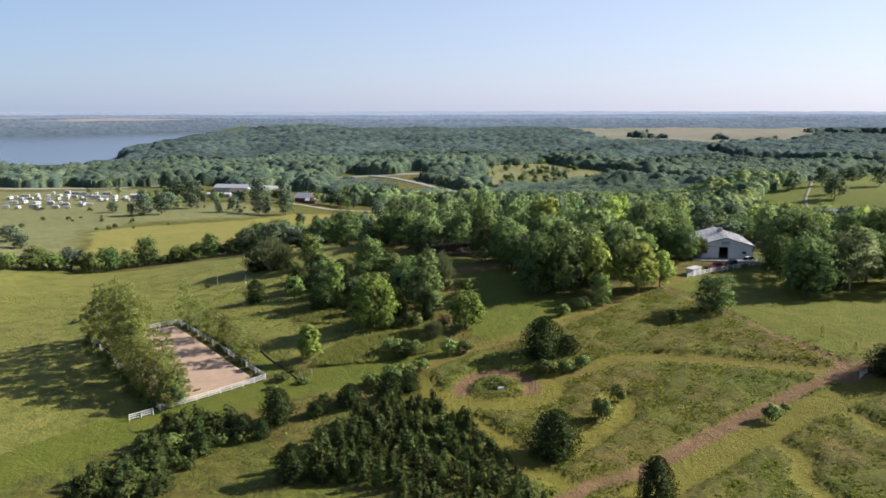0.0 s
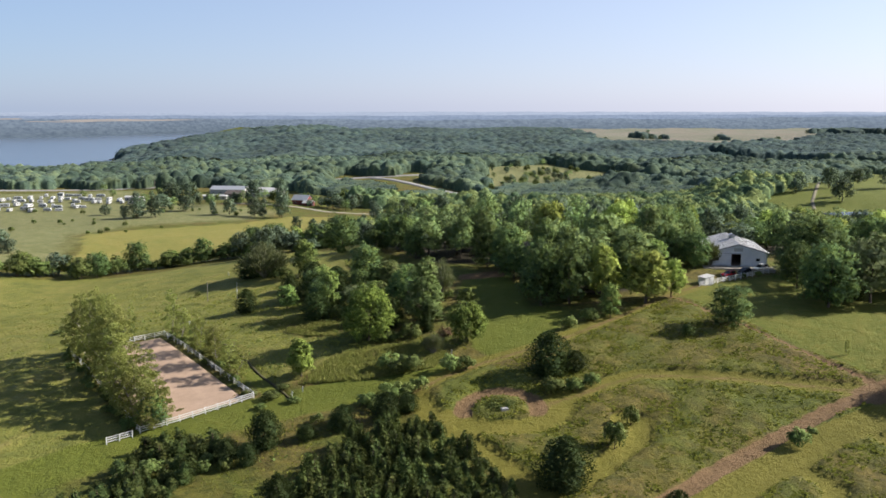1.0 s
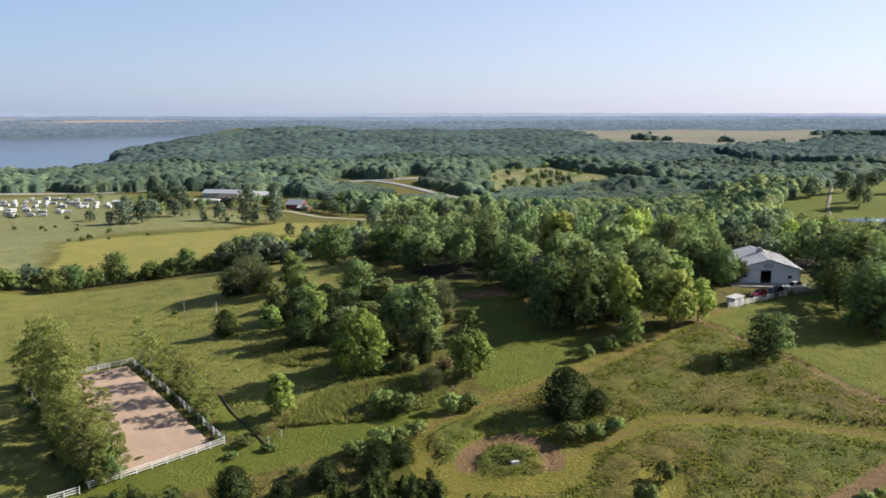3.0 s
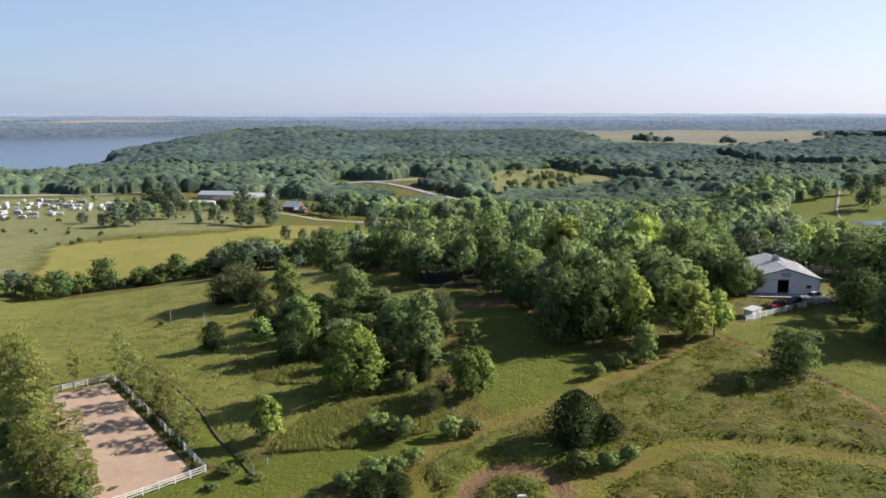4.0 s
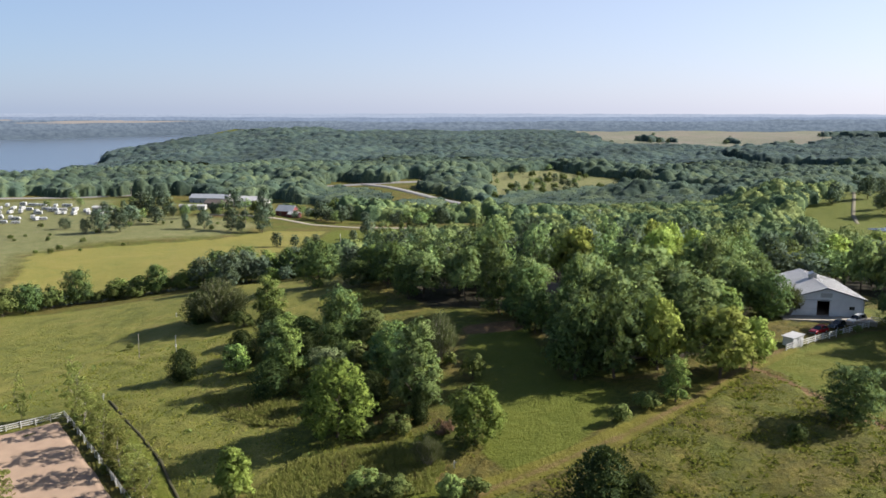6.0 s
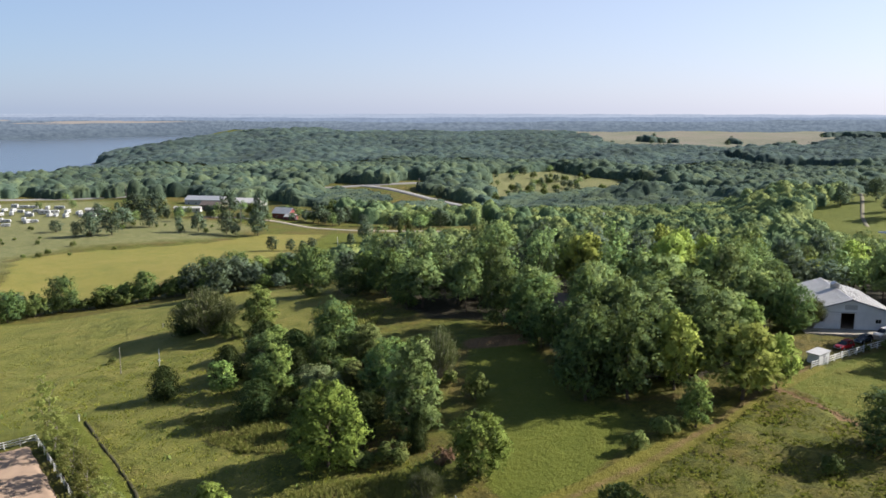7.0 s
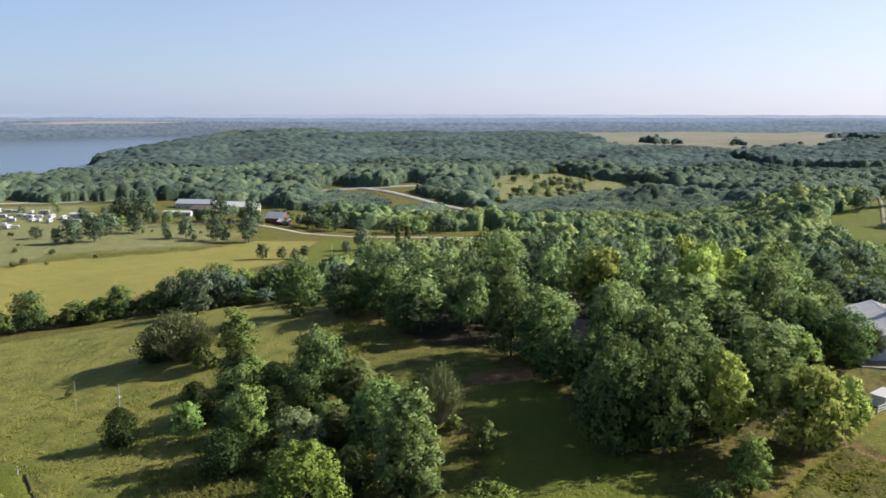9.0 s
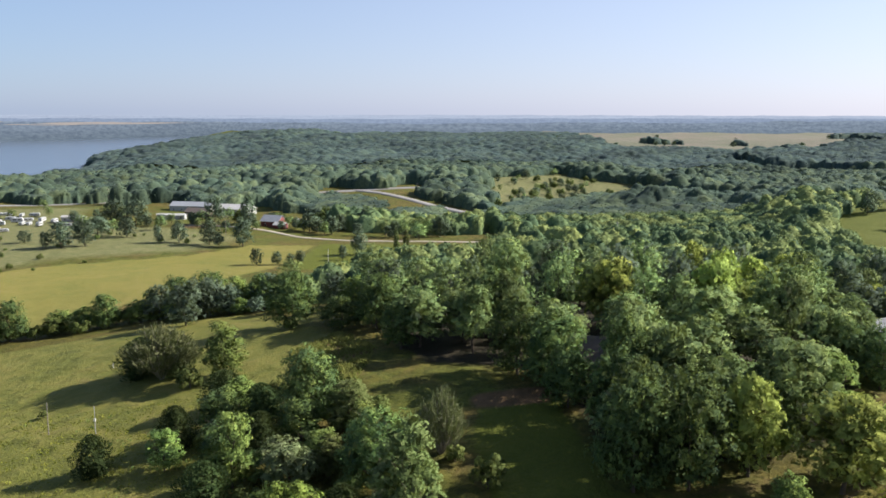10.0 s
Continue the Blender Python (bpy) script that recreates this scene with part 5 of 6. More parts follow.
def canopy(name, label, seed, y0, y1, step, gap, tall, material, leaves, leaf, half=0.565, clump=2.6, tuft=0.6, dip=0.42):
    """Close-standing far trees as one mass: a roof of domed crowns, each broken up into clumps and ruffled with leaf sprays."""
    rng = np.random.default_rng(seed)
    ys = np.arange(y0, y1 + step, step)
    nx = int(2 * (40 + (y0 + y1) / 2 * half) / step)
    x = (np.minimum(1900.0, 40 + ys * half)[:, None] * np.linspace(-1, 1, nx)[None]).ravel()
    y = np.repeat(ys, nx)
    x, y = x + rng.uniform(-0.3, 0.3, len(x)) * step, y + rng.uniform(-0.3, 0.3, len(x)) * step
    crown, tone, mx, my = crowns_over(x, y, gap, seed, dip)
    wood = woods_mask(mx, my) * (1 - ((np.abs(mx + 18) < 14) & (np.abs(my - 467) < 12)))
    grow = 1 + 0.24 * np.sin(x / 31 + 1.3 * np.sin(y / 57)) * np.sin(y / 43 + 1.1 * np.sin(x / 71))
    low = np.maximum.reduce([fence_off(poly, x, y, 8) for poly in LOW_WOODS])
    brush = np.maximum.reduce([fence_off(poly, x, y, 8) for poly in SCRUB])
    h = tall * grow * (1 - 0.55 * low) * (1 - 0.66 * brush) * (1 - 0.45 * fence_off(RIGHT_LAWN, x, y, 26)) * crown
    for dx, dy in ((0, -9), (7, 0), (-7, 0)):  # lower crowns along the edges of the woods
        h = h * (0.84 + 0.16 * woods_mask(mx + dx, my + dy))
    fine = crowns_over(x + 0.5 * h, y - 0.4 * h, clump, seed + 1)[0]
    small = crowns_over(x - 0.3 * h, y + 0.5 * h, clump * 0.45, seed + 2)[0]
    h = h + tuft * (fine - 0.6) * 2.6 + tuft * (small - 0.6) * 1.1 + rng.normal(size=len(x)) * 0.15 * tuft
    inn = (wood > 0.5) & (crown > 0.27)
    z = ground_z(x, y) + np.where(inn, h, -2.0)
    tone = np.clip(tone * 0.8 + 0.35 * (fine - 0.6) + 0.12, 0, 1)
    i = (np.arange(len(ys) - 1)[:, None] * nx + np.arange(nx - 1)[None]).ravel()
    f = np.stack([i, i + 1, i + nx + 1, i + nx], 1)
    some, every = inn[f].any(1), inn[f].all(1)
    rim = np.unique(f[some & ~every])
    rim = rim[inn[rim]]
    f = f[some]
    used, back = np.unique(f, return_inverse=True)
    me = mesh_of(name, np.stack([x, y, z], 1)[used], back.reshape(-1, 4), material)
    me.polygons.foreach_set("use_smooth", np.ones(len(me.polygons), bool))
    me.attributes.new("crown", "FLOAT", "POINT").data.foreach_set("value", tone[used].astype(np.float32))
    mass = tagged(new(name, me), label, "woods", kind="stuff")
    # sprays over the roof, and thick ones down the sides of the outermost crowns
    pick = rng.choice(np.flatnonzero(inn), leaves)
    side = np.repeat(rim, 5)
    drop = rng.random(len(side)) * h[side]
    at = np.concatenate([pick, side])
    k = len(at)
    pos = np.stack([x[at], y[at], z[at]], 1) + rng.uniform(-0.6, 0.6, (k, 3)) * np.array([step, step, 0.5 * leaf])
    pos[len(pick):, :2] += rng.normal(size=(len(side), 2)) * 0.55 * step
    pos[len(pick):, 2] -= drop
    v, g = quads_at(rng, pos, np.array([0.2, -0.4, 0.5]) + rng.normal(size=(k, 3)) * 0.6, leaf, 0.8)
    sprays = mesh_of("foliage", v, g, material)
    sprays.attributes.new("crown", "FLOAT", "POINT").data.foreach_set("value", np.repeat(np.clip(tone[at] + rng.normal(size=k) * 0.12, 0, 1), 4).astype(np.float32))
    tagged(shared("foliage", sprays, mass), label, kind="stuff")


canopy("woods", "close broadleaf woods with uneven crowns", 21, 345, 640, 1.0, 8.2, 14.5, WOODS, 110000, 0.48, 0.565, 2.6, 1.4)
canopy("valley_woods", "wooded valley of close green trees", 22, 640, 1080, 1.8, 8.0, 13.5, HAZED_WOODS, 40000, 0.6, 0.565, 3.2, 1.0, 0.62)
canopy("ridge_woods", "far wooded ridge, blue-green with distance", 23, 1080, 1600, 2.5, 7.4, 14.0, HAZED_RIDGE_WOODS, 14000, 0.7, 0.565, 4.2, 0.7, 0.82)
canopy("far_ridge_woods", "far wooded hills, blue-green with distance", 24, 1600, 2300, 3.6, 9.5, 14.0, HAZED_RIDGE_WOODS, 6000, 0.8, 0.565, 5.5, 0.6, 0.84)

# ---- white rail fences -----------------------------------------------------------
POST_MESH, RAIL_MESH = None, None


def unit_mesh(name, bm, material):
    me = bpy.data.meshes.new(name)
    bm.to_mesh(me)
    bm.free()
    me.materials.append(material)
    return me


def post_bm(h, w):
    bm = boxed(-w / 2, -w / 2, -0.3, w / 2, w / 2, h)
    top = [v for v in bm.verts if v.co.z > h - 0.01]
    cap = bm.verts.new((0, 0, h + w * 0.4))
    face = [f for f in bm.faces if all(v in top for v in f.verts)][0]
    edges = list(face.edges)
    bmesh.ops.delete(bm, geom=[face], context="FACES_ONLY")
    for e in edges:
        bm.faces.new((*e.verts, cap))
    bmesh.ops.recalc_face_normals(bm, faces=bm.faces)
    return bm


POST_MESH = unit_mesh("post", post_bm(1.4, 0.15), WHITE_PAINT)
RAIL_MESH = unit_mesh("rail", boxed(0, -0.02, -0.075, 1, 0.02, 0.075, 0.0), WHITE_PAINT)


def rail_fence(points, bays, label, rails=(0.42, 0.84, 1.26), skip=()):
    """A post-and-rail fence along a line; every post and rail is a piece of its own."""
    (ax, ay), (bx, by) = points
    rng = random.Random(int(ax * 7 + by))
    base = thing("rail_fence", label, "fence", Matrix.Translation((ax, ay, gz(ax, ay))), "white rail fences")
    spots = []
    for i in range(bays + 1):
        u = i / bays
        x, y = ax + (bx - ax) * u, ay + (by - ay) * u
        spots.append(Vector((x - ax, y - ay, gz(x, y) - gz(ax, ay))))
    heading = math.atan2(by - ay, bx - ax)
    for i, s in enumerate(spots):
        shared("post", POST_MESH, base, Matrix.LocRotScale(s, Euler((rng.gauss(0, 0.02), rng.gauss(0, 0.02), heading)), (1, 1, 0.97 + 0.06 * rng.random())))
    for i, (p, q) in enumerate(zip(spots, spots[1:])):
        if i in skip:
            continue
        for h in rails:
            a = p + Vector((0, 0, h + rng.gauss(0, 0.015)))
            d = q + Vector((0, 0, h + rng.gauss(0, 0.015))) - a
            m = Matrix.Translation(a) @ d.to_track_quat("X", "Z").to_matrix().to_4x4() @ Matrix.Diagonal((d.length, 1, 1, 1)) @ Matrix.Translation((0, -0.1, 0))
            shared("rail", RAIL_MESH, base, m)
    return base


rail_fence((ARENA[0], ARENA[1]), 9, "white painted three-rail fence before the arena sand")
rail_fence((ARENA[1], ARENA[2]), 22, "white painted rail fence overgrown by young trees")
rail_fence((ARENA[2], ARENA[3]), 9, "white painted rail fence at the end of the arena")
rail_fence((ARENA[3], ARENA[0]), 22, "white painted rail fence among cottonwood trees")
rail_fence(((68.1, 222.7), (93.0, 239.3)), 12, "white painted rail fence round the barn yard")
rail_fence(((95.5, 243.0), (103.0, 241.5)), 3, "short white rail fence beside the barn")
rail_fence(((-58.0, 155.2), (-61.8, 152.6)), 2, "leaning white rail fence stub by the arena corner")


def build_gate(x, y, turn):
    g = thing("farm_gate", "white painted farm gate standing open by a dirt track", "gate", pose(x, y, gz(x, y), 0, 0, turn))
    for s in (0, 3.2):
        shared("gate_post", POST_MESH, g, Matrix.Translation((s, 0, 0)))
    for h in (0.3, 0.6, 0.9, 1.2):
        part("bar", boxed(0.1, -0.02, h - 0.06, 3.1, 0.02, h + 0.06), WHITE_PAINT, g)
    part("brace", tube(bmesh.new(), (0.15, -0.04, 0.3), (3.05, -0.04, 1.2), 0.045, 0.045), WHITE_PAINT, g)
    return g


build_gate(81.6, 153.0, 40)


# ---- the riding hall ---------------------------------------------------------------
def build_barn():
    """A riding hall: ribbed white metal, low gable, an open doorway, a ridge vent house."""
    W, L, E, R, T = 8.1, 21.8, 4.1, 6.5, 0.22
    x, y = BARN_AT
    barn = thing("barn", "white metal riding barn with low gable roof and open doorway", "barn", pose(x, y, 9.3, 0, 0, BARN_TURN))
    part("foundation", boxed(-W - 0.1, -0.1, -1.6, W + 0.1, L + 0.1, 0.12), CONCRETE, barn)
    slope = (R - E) / W
    dl, dr, dh = -1.9, 0.8, 3.55

    def eave(u):
        return R - slope * abs(u)
    part("front_wall", prism(prism(prism(bmesh.new(), [(-W, 0.12), (dl, 0.12), (dl, eave(dl)), (-W, E)], "y", 0, T),
                                   [(dr, 0.12), (W, 0.12), (W, E), (dr, eave(dr))], "y", 0, T), [(dl, dh), (dr, dh), (dr, eave(dr)), (0, R), (dl, eave(dl))], "y", 0, T), WALL_METAL, barn)
    part("back_wall", prism(bmesh.new(), [(-W, 0.12), (W, 0.12), (W, E), (0, R), (-W, E)], "y", L - T, L), WALL_METAL, barn)
    for s in (-1, 1):
        part("side_wall", boxed(min(s * W, s * (W - T)), T + 0.003, 0.12, max(s * W, s * (W - T)), L - T - 0.003, E - 0.06), WALL_METAL, barn)
        roof = part("roof", prism(bmesh.new(), [(0, R + 0.02), (s * (W + 0.55), E + 0.02 - slope * 0.55), (s * (W + 0.55), E + 0.16 - slope * 0.55), (0, R + 0.17)], "y", -0.45, L + 0.45),
                    ROOF_METAL, barn, "ribbed white metal roof slope")
        for k in range(1, 24):
            yy = -0.45 + k * (L + 0.9) / 24
            part("rib", prism(bmesh.new(), [(s * 0.1, R + 0.15), (s * (W + 0.5), E + 0.15 - slope * 0.5), (s * (W + 0.5), E + 0.20 - slope * 0.5), (s * 0.1, R + 0.205)], "y", yy - 0.035, yy + 0.035),
                 ROOF_METAL, roof)
        part("gutter", boxed(min(s * (W + 0.5), s * (W + 0.66)), -0.4, E - 0.18, max(s * (W + 0.5), s * (W + 0.66)), L + 0.4, E - 0.04), TRIM, barn)
        part("corner_trim", boxed(min(s * (W - 0.25), s * (W + 0.03)), -0.03, 0.12, max(s * (W - 0.25), s * (W + 0.03)), 0.0, E - 0.05), TRIM if s > 9 else WHITE_PAINT, barn)
        part("barge_board", prism(bmesh.new(), [(0, R - 0.16), (s * (W + 0.55), E - 0.16 - slope * 0.55), (s * (W + 0.55), E + 0.17 - slope * 0.55), (0, R + 0.18)], "y", -0.50, -0.453), TRIM, barn)
    part("ridge_cap", prism(bmesh.new(), [(-0.35, R + 0.09), (0, R + 0.24), (0.35, R + 0.09), (0, R + 0.19)], "y", -0.46, L + 0.46), ROOF_METAL, barn)
    # ridge vent house
    cup = part("cupola", boxed(-0.75, 10.6, R - 0.2, 0.75, 12.1, R + 1.05), SIDING, barn, "small white louvred vent house on the ridge")
    part("cupola_roof", prism(bmesh.new(), [(-0.95, R + 1.05), (0.95, R + 1.05), (0, R + 1.6)], "y", 10.4, 12.3), GREY_METAL, cup)
    for k in range(4):
        part("louvre", boxed(-0.5, 10.55, R + 0.25 + k * 0.19, 0.5, 10.6, R + 0.33 + k * 0.19), TRIM, cup)
    # doorway
    part("door_frame", box(box(boxed(dl - 0.12, -0.05, 0.12, dl, -0.003, dh + 0.12), dr, -0.05, 0.12, dr + 0.12, -0.003, dh + 0.12), dl, -0.05, dh, dr, -0.003, dh + 0.12), WHITE_PAINT, barn)
    door = part("sliding_door", boxed(dl - 3.3, -0.16, 0.2, dl - 0.16, -0.08, dh + 0.1), WALL_METAL, barn, "white sliding door pushed open")
    for k in range(3):
        part("brace", boxed(dl - 3.3, -0.19, 0.25 + k * 1.5, dl - 0.16, -0.163, 0.38 + k * 1.5), WHITE_PAINT, door)
    part("door_track", boxed(dl - 3.6, -0.14, dh + 0.14, dr + 0.3, -0.02, dh + 0.24), TRIM, barn)
    part("sign_board", boxed(-1.3, -0.1, 4.35, 1.2, -0.04, 5.35), SIDING, barn, "pale blank sign board over the doorway")
    for wx in (-6.6, 4.9):
        win = part("window", box(box(box(boxed(wx, -0.06, 1.5, wx + 1.3, -0.003, 1.58), wx, -0.06, 2.42, wx + 1.3, -0.003, 2.5), wx, -0.06, 1.58, wx + 0.08, -0.003, 2.42), wx + 1.22, -0.06, 1.58, wx + 1.3, -0.003, 2.42), WHITE_PAINT, barn)
        for k in range(2):
            part("pane", boxed(wx + 0.1 + k * 0.57, -0.03, 1.6, wx + 0.63 + k * 0.57, -0.006, 2.4), GLASS, win)
    part("arena_footing", boxed(-W + T, T + 0.01, 0.12, W - T, L - T - 0.01, 0.16), SAND, barn)
    part("apron", boxed(-W - 2, -4.2, -1.5, W + 1.5, -0.11, 0.08), GRAVEL, barn, "grey gravel apron before the barn")
    return barn


build_barn()


def build_shed():
    s = thing("shed", "small white metal shed with a sloping roof by the fence", "shed", pose(70.9, 226.2, gz(70.9, 226.2), 0, 0, 32) @ Matrix.Diagonal((0.68, 0.75, 0.86, 1)))
    part("wall", boxed(-2.4, -1.6, -0.3, 2.4, 1.6, 2.1, 0.03), WALL_METAL, s)
    part("roof", prism(bmesh.new(), [(-2.7, 2.12), (2.7, 2.55), (2.7, 2.67), (-2.7, 2.24)], "y", -1.9, 1.9), ROOF_METAL, s)
    part("gable_fill", prism(bmesh.new(), [(-2.38, 2.08), (2.38, 2.08), (2.38, 2.5), (-2.38, 2.13)], "y", -1.57, 1.57), WALL_METAL, s)
    d = part("door", boxed(-0.5, -1.65, 0.02, 0.5, -1.603, 1.95), GREY_METAL, s)
    part("handle", boxed(0.34, -1.7, 0.95, 0.4, -1.653, 1.1), CHROME, d)
    return s


build_shed()


# ---- cars ----------------------------------------------------------------------------
def build_car(x, y, turn, paint, label, tall=1.62, long=4.6):
    car = thing("car", label, "car", pose(x, y, gz(x, y) + 0.05, 0, 0, turn), "parked cars")
    h = long / 2
    side = [(-h, 0.42), (-h + 0.05, 0.86), (-h + 0.25, 0.95), (h - 1.25, 0.98), (h - 0.2, 0.84), (h, 0.62), (h - 0.03, 0.36), (h - 0.2, 0.28), (-h + 0.2, 0.28)]
    bm = prism(bmesh.new(), side, "y", -0.88, 0.88)
    bmesh.ops.bevel(bm, geom=[e for e in bm.edges if abs(e.verts[0].co.y - e.verts[1].co.y) < 0.01], offset=0.09, segments=2, affect="EDGES")
    body = part("body", bm, paint, car)
    cab = [(-h + 0.12, 0.94), (-h + 0.55, tall), (h - 2.25, tall), (h - 1.35, 0.97)]
    bm = prism(bmesh.new(), cab, "y", -0.80, 0.80)
    for v in bm.verts:
        if v.co.z > 1.2:
            v.co.y *= 0.82
    part("window_glass", bm, GLASS, car, "dark tinted window glass")
    part("roof_panel", box(bmesh.new(), -h + 0.6, -0.64, tall - 0.02, h - 2.3, 0.64, tall + 0.03, 0.02), paint, car)
    for px in (-h + 0.5, -0.35, h - 2.1):
        for s in (-1, 1):
            part("pillar", tube(bmesh.new(), (px, s * 0.805, 0.95), (px + (0.1 if px < 0 else -0.05), s * 0.665, tall), 0.05, 0.05, 5), paint, car)
    for wx in (-h + 0.85, h - 0.9):
        for s in (-1, 1):
            tyre = part("wheel", tube(bmesh.new(), (wx, s * 0.70, 0.33), (wx, s * 0.90, 0.33), 0.33, 0.33, 16), RUBBER, car)
            part("rim", tube(bmesh.new(), (wx, s * 0.90, 0.33), (wx, s * 0.915, 0.33), 0.21, 0.19, 12), CHROME, tyre)
    for s in (-1, 1):
        part("headlight", boxed(h - 0.16, s * 0.66 - 0.16, 0.60, h + 0.012, s * 0.66 + 0.16, 0.74, 0.03), LAMP, car)
        part("tail_light", boxed(-h - 0.012, s * 0.72 - 0.1, 0.66, -h + 0.1, s * 0.72 + 0.1, 0.88, 0.02), RED_CAR, car)
        part("mirror", boxed(h - 1.75, s * 0.93 - 0.08, 0.98, h - 1.6, s * 0.93 + 0.08, 1.12, 0.03), paint, car)
    part("bumper", boxed(h - 0.08, -0.8, 0.34, h + 0.05, 0.8, 0.52, 0.04), TRIM, car)
    return car


build_car(79.6, 234.0, 212, RED_CAR, "red sport utility car parked behind the white fence")
build_car(85.6, 238.3, 215, DARK_CAR, "dark blue car parked behind the white fence", 1.5)
build_car(92.0, 242.6, 211, WHITE_CAR, "white pickup-sized car parked before the barn", 1.75, 5.3)


# ---- the flower island in the loop path ------------------------------------------------
def build_island():
    x, y = 10.8, 157.0
    bed = thing("planting_bed", "round bed of leafy perennials around a pale stone block", "flower bed", Matrix.Translation((x, y, gz(x, y))))
    rng = np.random.default_rng(8)
    blobs = [(math.cos(i * 2.4) * 2.7 * math.sqrt((i + 1) / 22), math.sin(i * 2.4) * 2.4 * math.sqrt((i + 1) / 22), 0.55 + 0.35 * rng.random(), 0.75, 0.6) for i in range(22) if i > 3]
    v, f, _ = leaves_on(rng, blobs, 1500, 0.17, 0.5, 0.4)
    shared("foliage", mesh_of("foliage", v, f, SHRUB), bed)
    block = thing("stone_block", "pale square stone block among leafy plants", "stone", pose(11.4, 154.6, gz(11.4, 154.6) + 0.05, 0, 0, 12))
    part("plinth", boxed(-0.75, -0.55, -0.3, 0.75, 0.55, 0.25, 0.04), STONE, block)
    part("slab", boxed(-0.68, -0.42, 0.25, 0.68, 0.42, 1.15, 0.06), CONCRETE, block)


build_island()


# ---- posts and poles -----------------------------------------------------------------
def build_pole(x, y, height, label, material, arm=0.0, tip=False):
    p = thing("utility_pole", label, "pole", Matrix.Translation((x, y, gz(x, y))))
    part("shaft", tube(bmesh.new(), (0, 0, -0.5), (0.05, 0, height), height * 0.012 + 0.03, height * 0.008 + 0.02, 8), material, p)
    if arm:
        part("crossarm", boxed(-arm, -0.07, height - 0.9, arm, 0.07, height - 0.7), material, p)
        for s in (-0.9, -0.4, 0.4, 0.9):
            part("insulator", tube(bmesh.new(), (s * arm, 0, height - 0.7), (s * arm, 0, height - 0.45), 0.07, 0.05, 8), CONCRETE, p)
    if tip:
        part("box", boxed(-0.17, -0.15, height * 0.45, 0.17, 0.15, height * 0.45 + 0.5, 0.03), WHITE_PAINT, p, "white painted meter box")
    return p


build_pole(-71.1, 251.6, 6.0, "bare weathered wooden pole in a meadow", PALE_BARK)
build_pole(-61.5, 249.0, 5.0, "thin grey pole with a white box", GREY_METAL, tip=True)
build_pole(84.0, 500.0, 17.0, "pale metal mast rising above the woods", WHITE_PAINT, 1.2)
for x, y in ((-262, 752), (-175, 784), (-48, 905), (-20, 770), (-120, 560)):
    build_pole(x, y, 11.0, "wooden utility pole beside a road", PALE_BARK, 1.3)
for x, y, h in ((1.9, 182.2, 1.3), (-30.3, 167.6, 1.5), (-28.6, 170.2, 1.2), (-118.1, 343.4, 1.5), (-104.2, 352.2, 1.4), (-68.2, 224.0, 1.3), (-74.9, 290.5, 1.3)):
    stake = thing("stake", "short white stake at the edge of a lawn", "stake", Matrix.Translation((x, y, gz(x, y))))
    part("post", boxed(-0.06, -0.06, -0.3, 0.06, 0.06, h, 0.01), WHITE_PAINT, stake)
    part("cross_piece", tube(bmesh.new(), (-0.35, 0, h * 0.55), (0.3, 0, h * 0.8), 0.04, 0.04, 6), WHITE_PAINT, stake)
plant("shrub", -77.3, 262.3, 1.9, 1.9, "", "small dark bush beside a bare pole in the meadow")
plant("shrub", -104.9, 226.8, 1.3, 3.6, "", "low dark bush in an open meadow")


def build_log():
    """A long weathered log that lies bent under the trees."""
    log = thing("fallen_log", "long dark weathered log lying under the trees", "log", Matrix.Translation((36.5, 221.5, gz(36.5, 221.5))))
    bm, at = bmesh.new(), [(0, 0, 0.35), (3.2, 0.5, 0.42), (6.4, 0.2, 0.40), (9.2, -0.9, 0.36), (11.4, -0.4, 0.30)]
    for (a, b), r in zip(zip(at, at[1:]), (0.40, 0.36, 0.32, 0.26)):
        tube(bm, a, b, r, r * 0.9, 9)
    part("stem", bm, TIMBER, log)
    for a, b in (((3.0, 0.5, 0.5), (3.8, 1.5, 1.3)), ((7.0, 0.1, 0.5), (7.9, -1.0, 1.1))):
        part("branch_stub", tube(bmesh.new(), a, b, 0.12, 0.05, 6), TIMBER, log)


build_log()
plant("poplar", 82.1, 170.9, 3.4, 1.3, "", "thin young sapling on a mown yard")
plant("poplar", 85.7, 163.5, 2.6, 1.0, "", "thin young sapling on a mown yard")
build_pole(-52.0, 478.0, 6.0, "white lamp post in a lawn", WHITE_PAINT, tip=True)


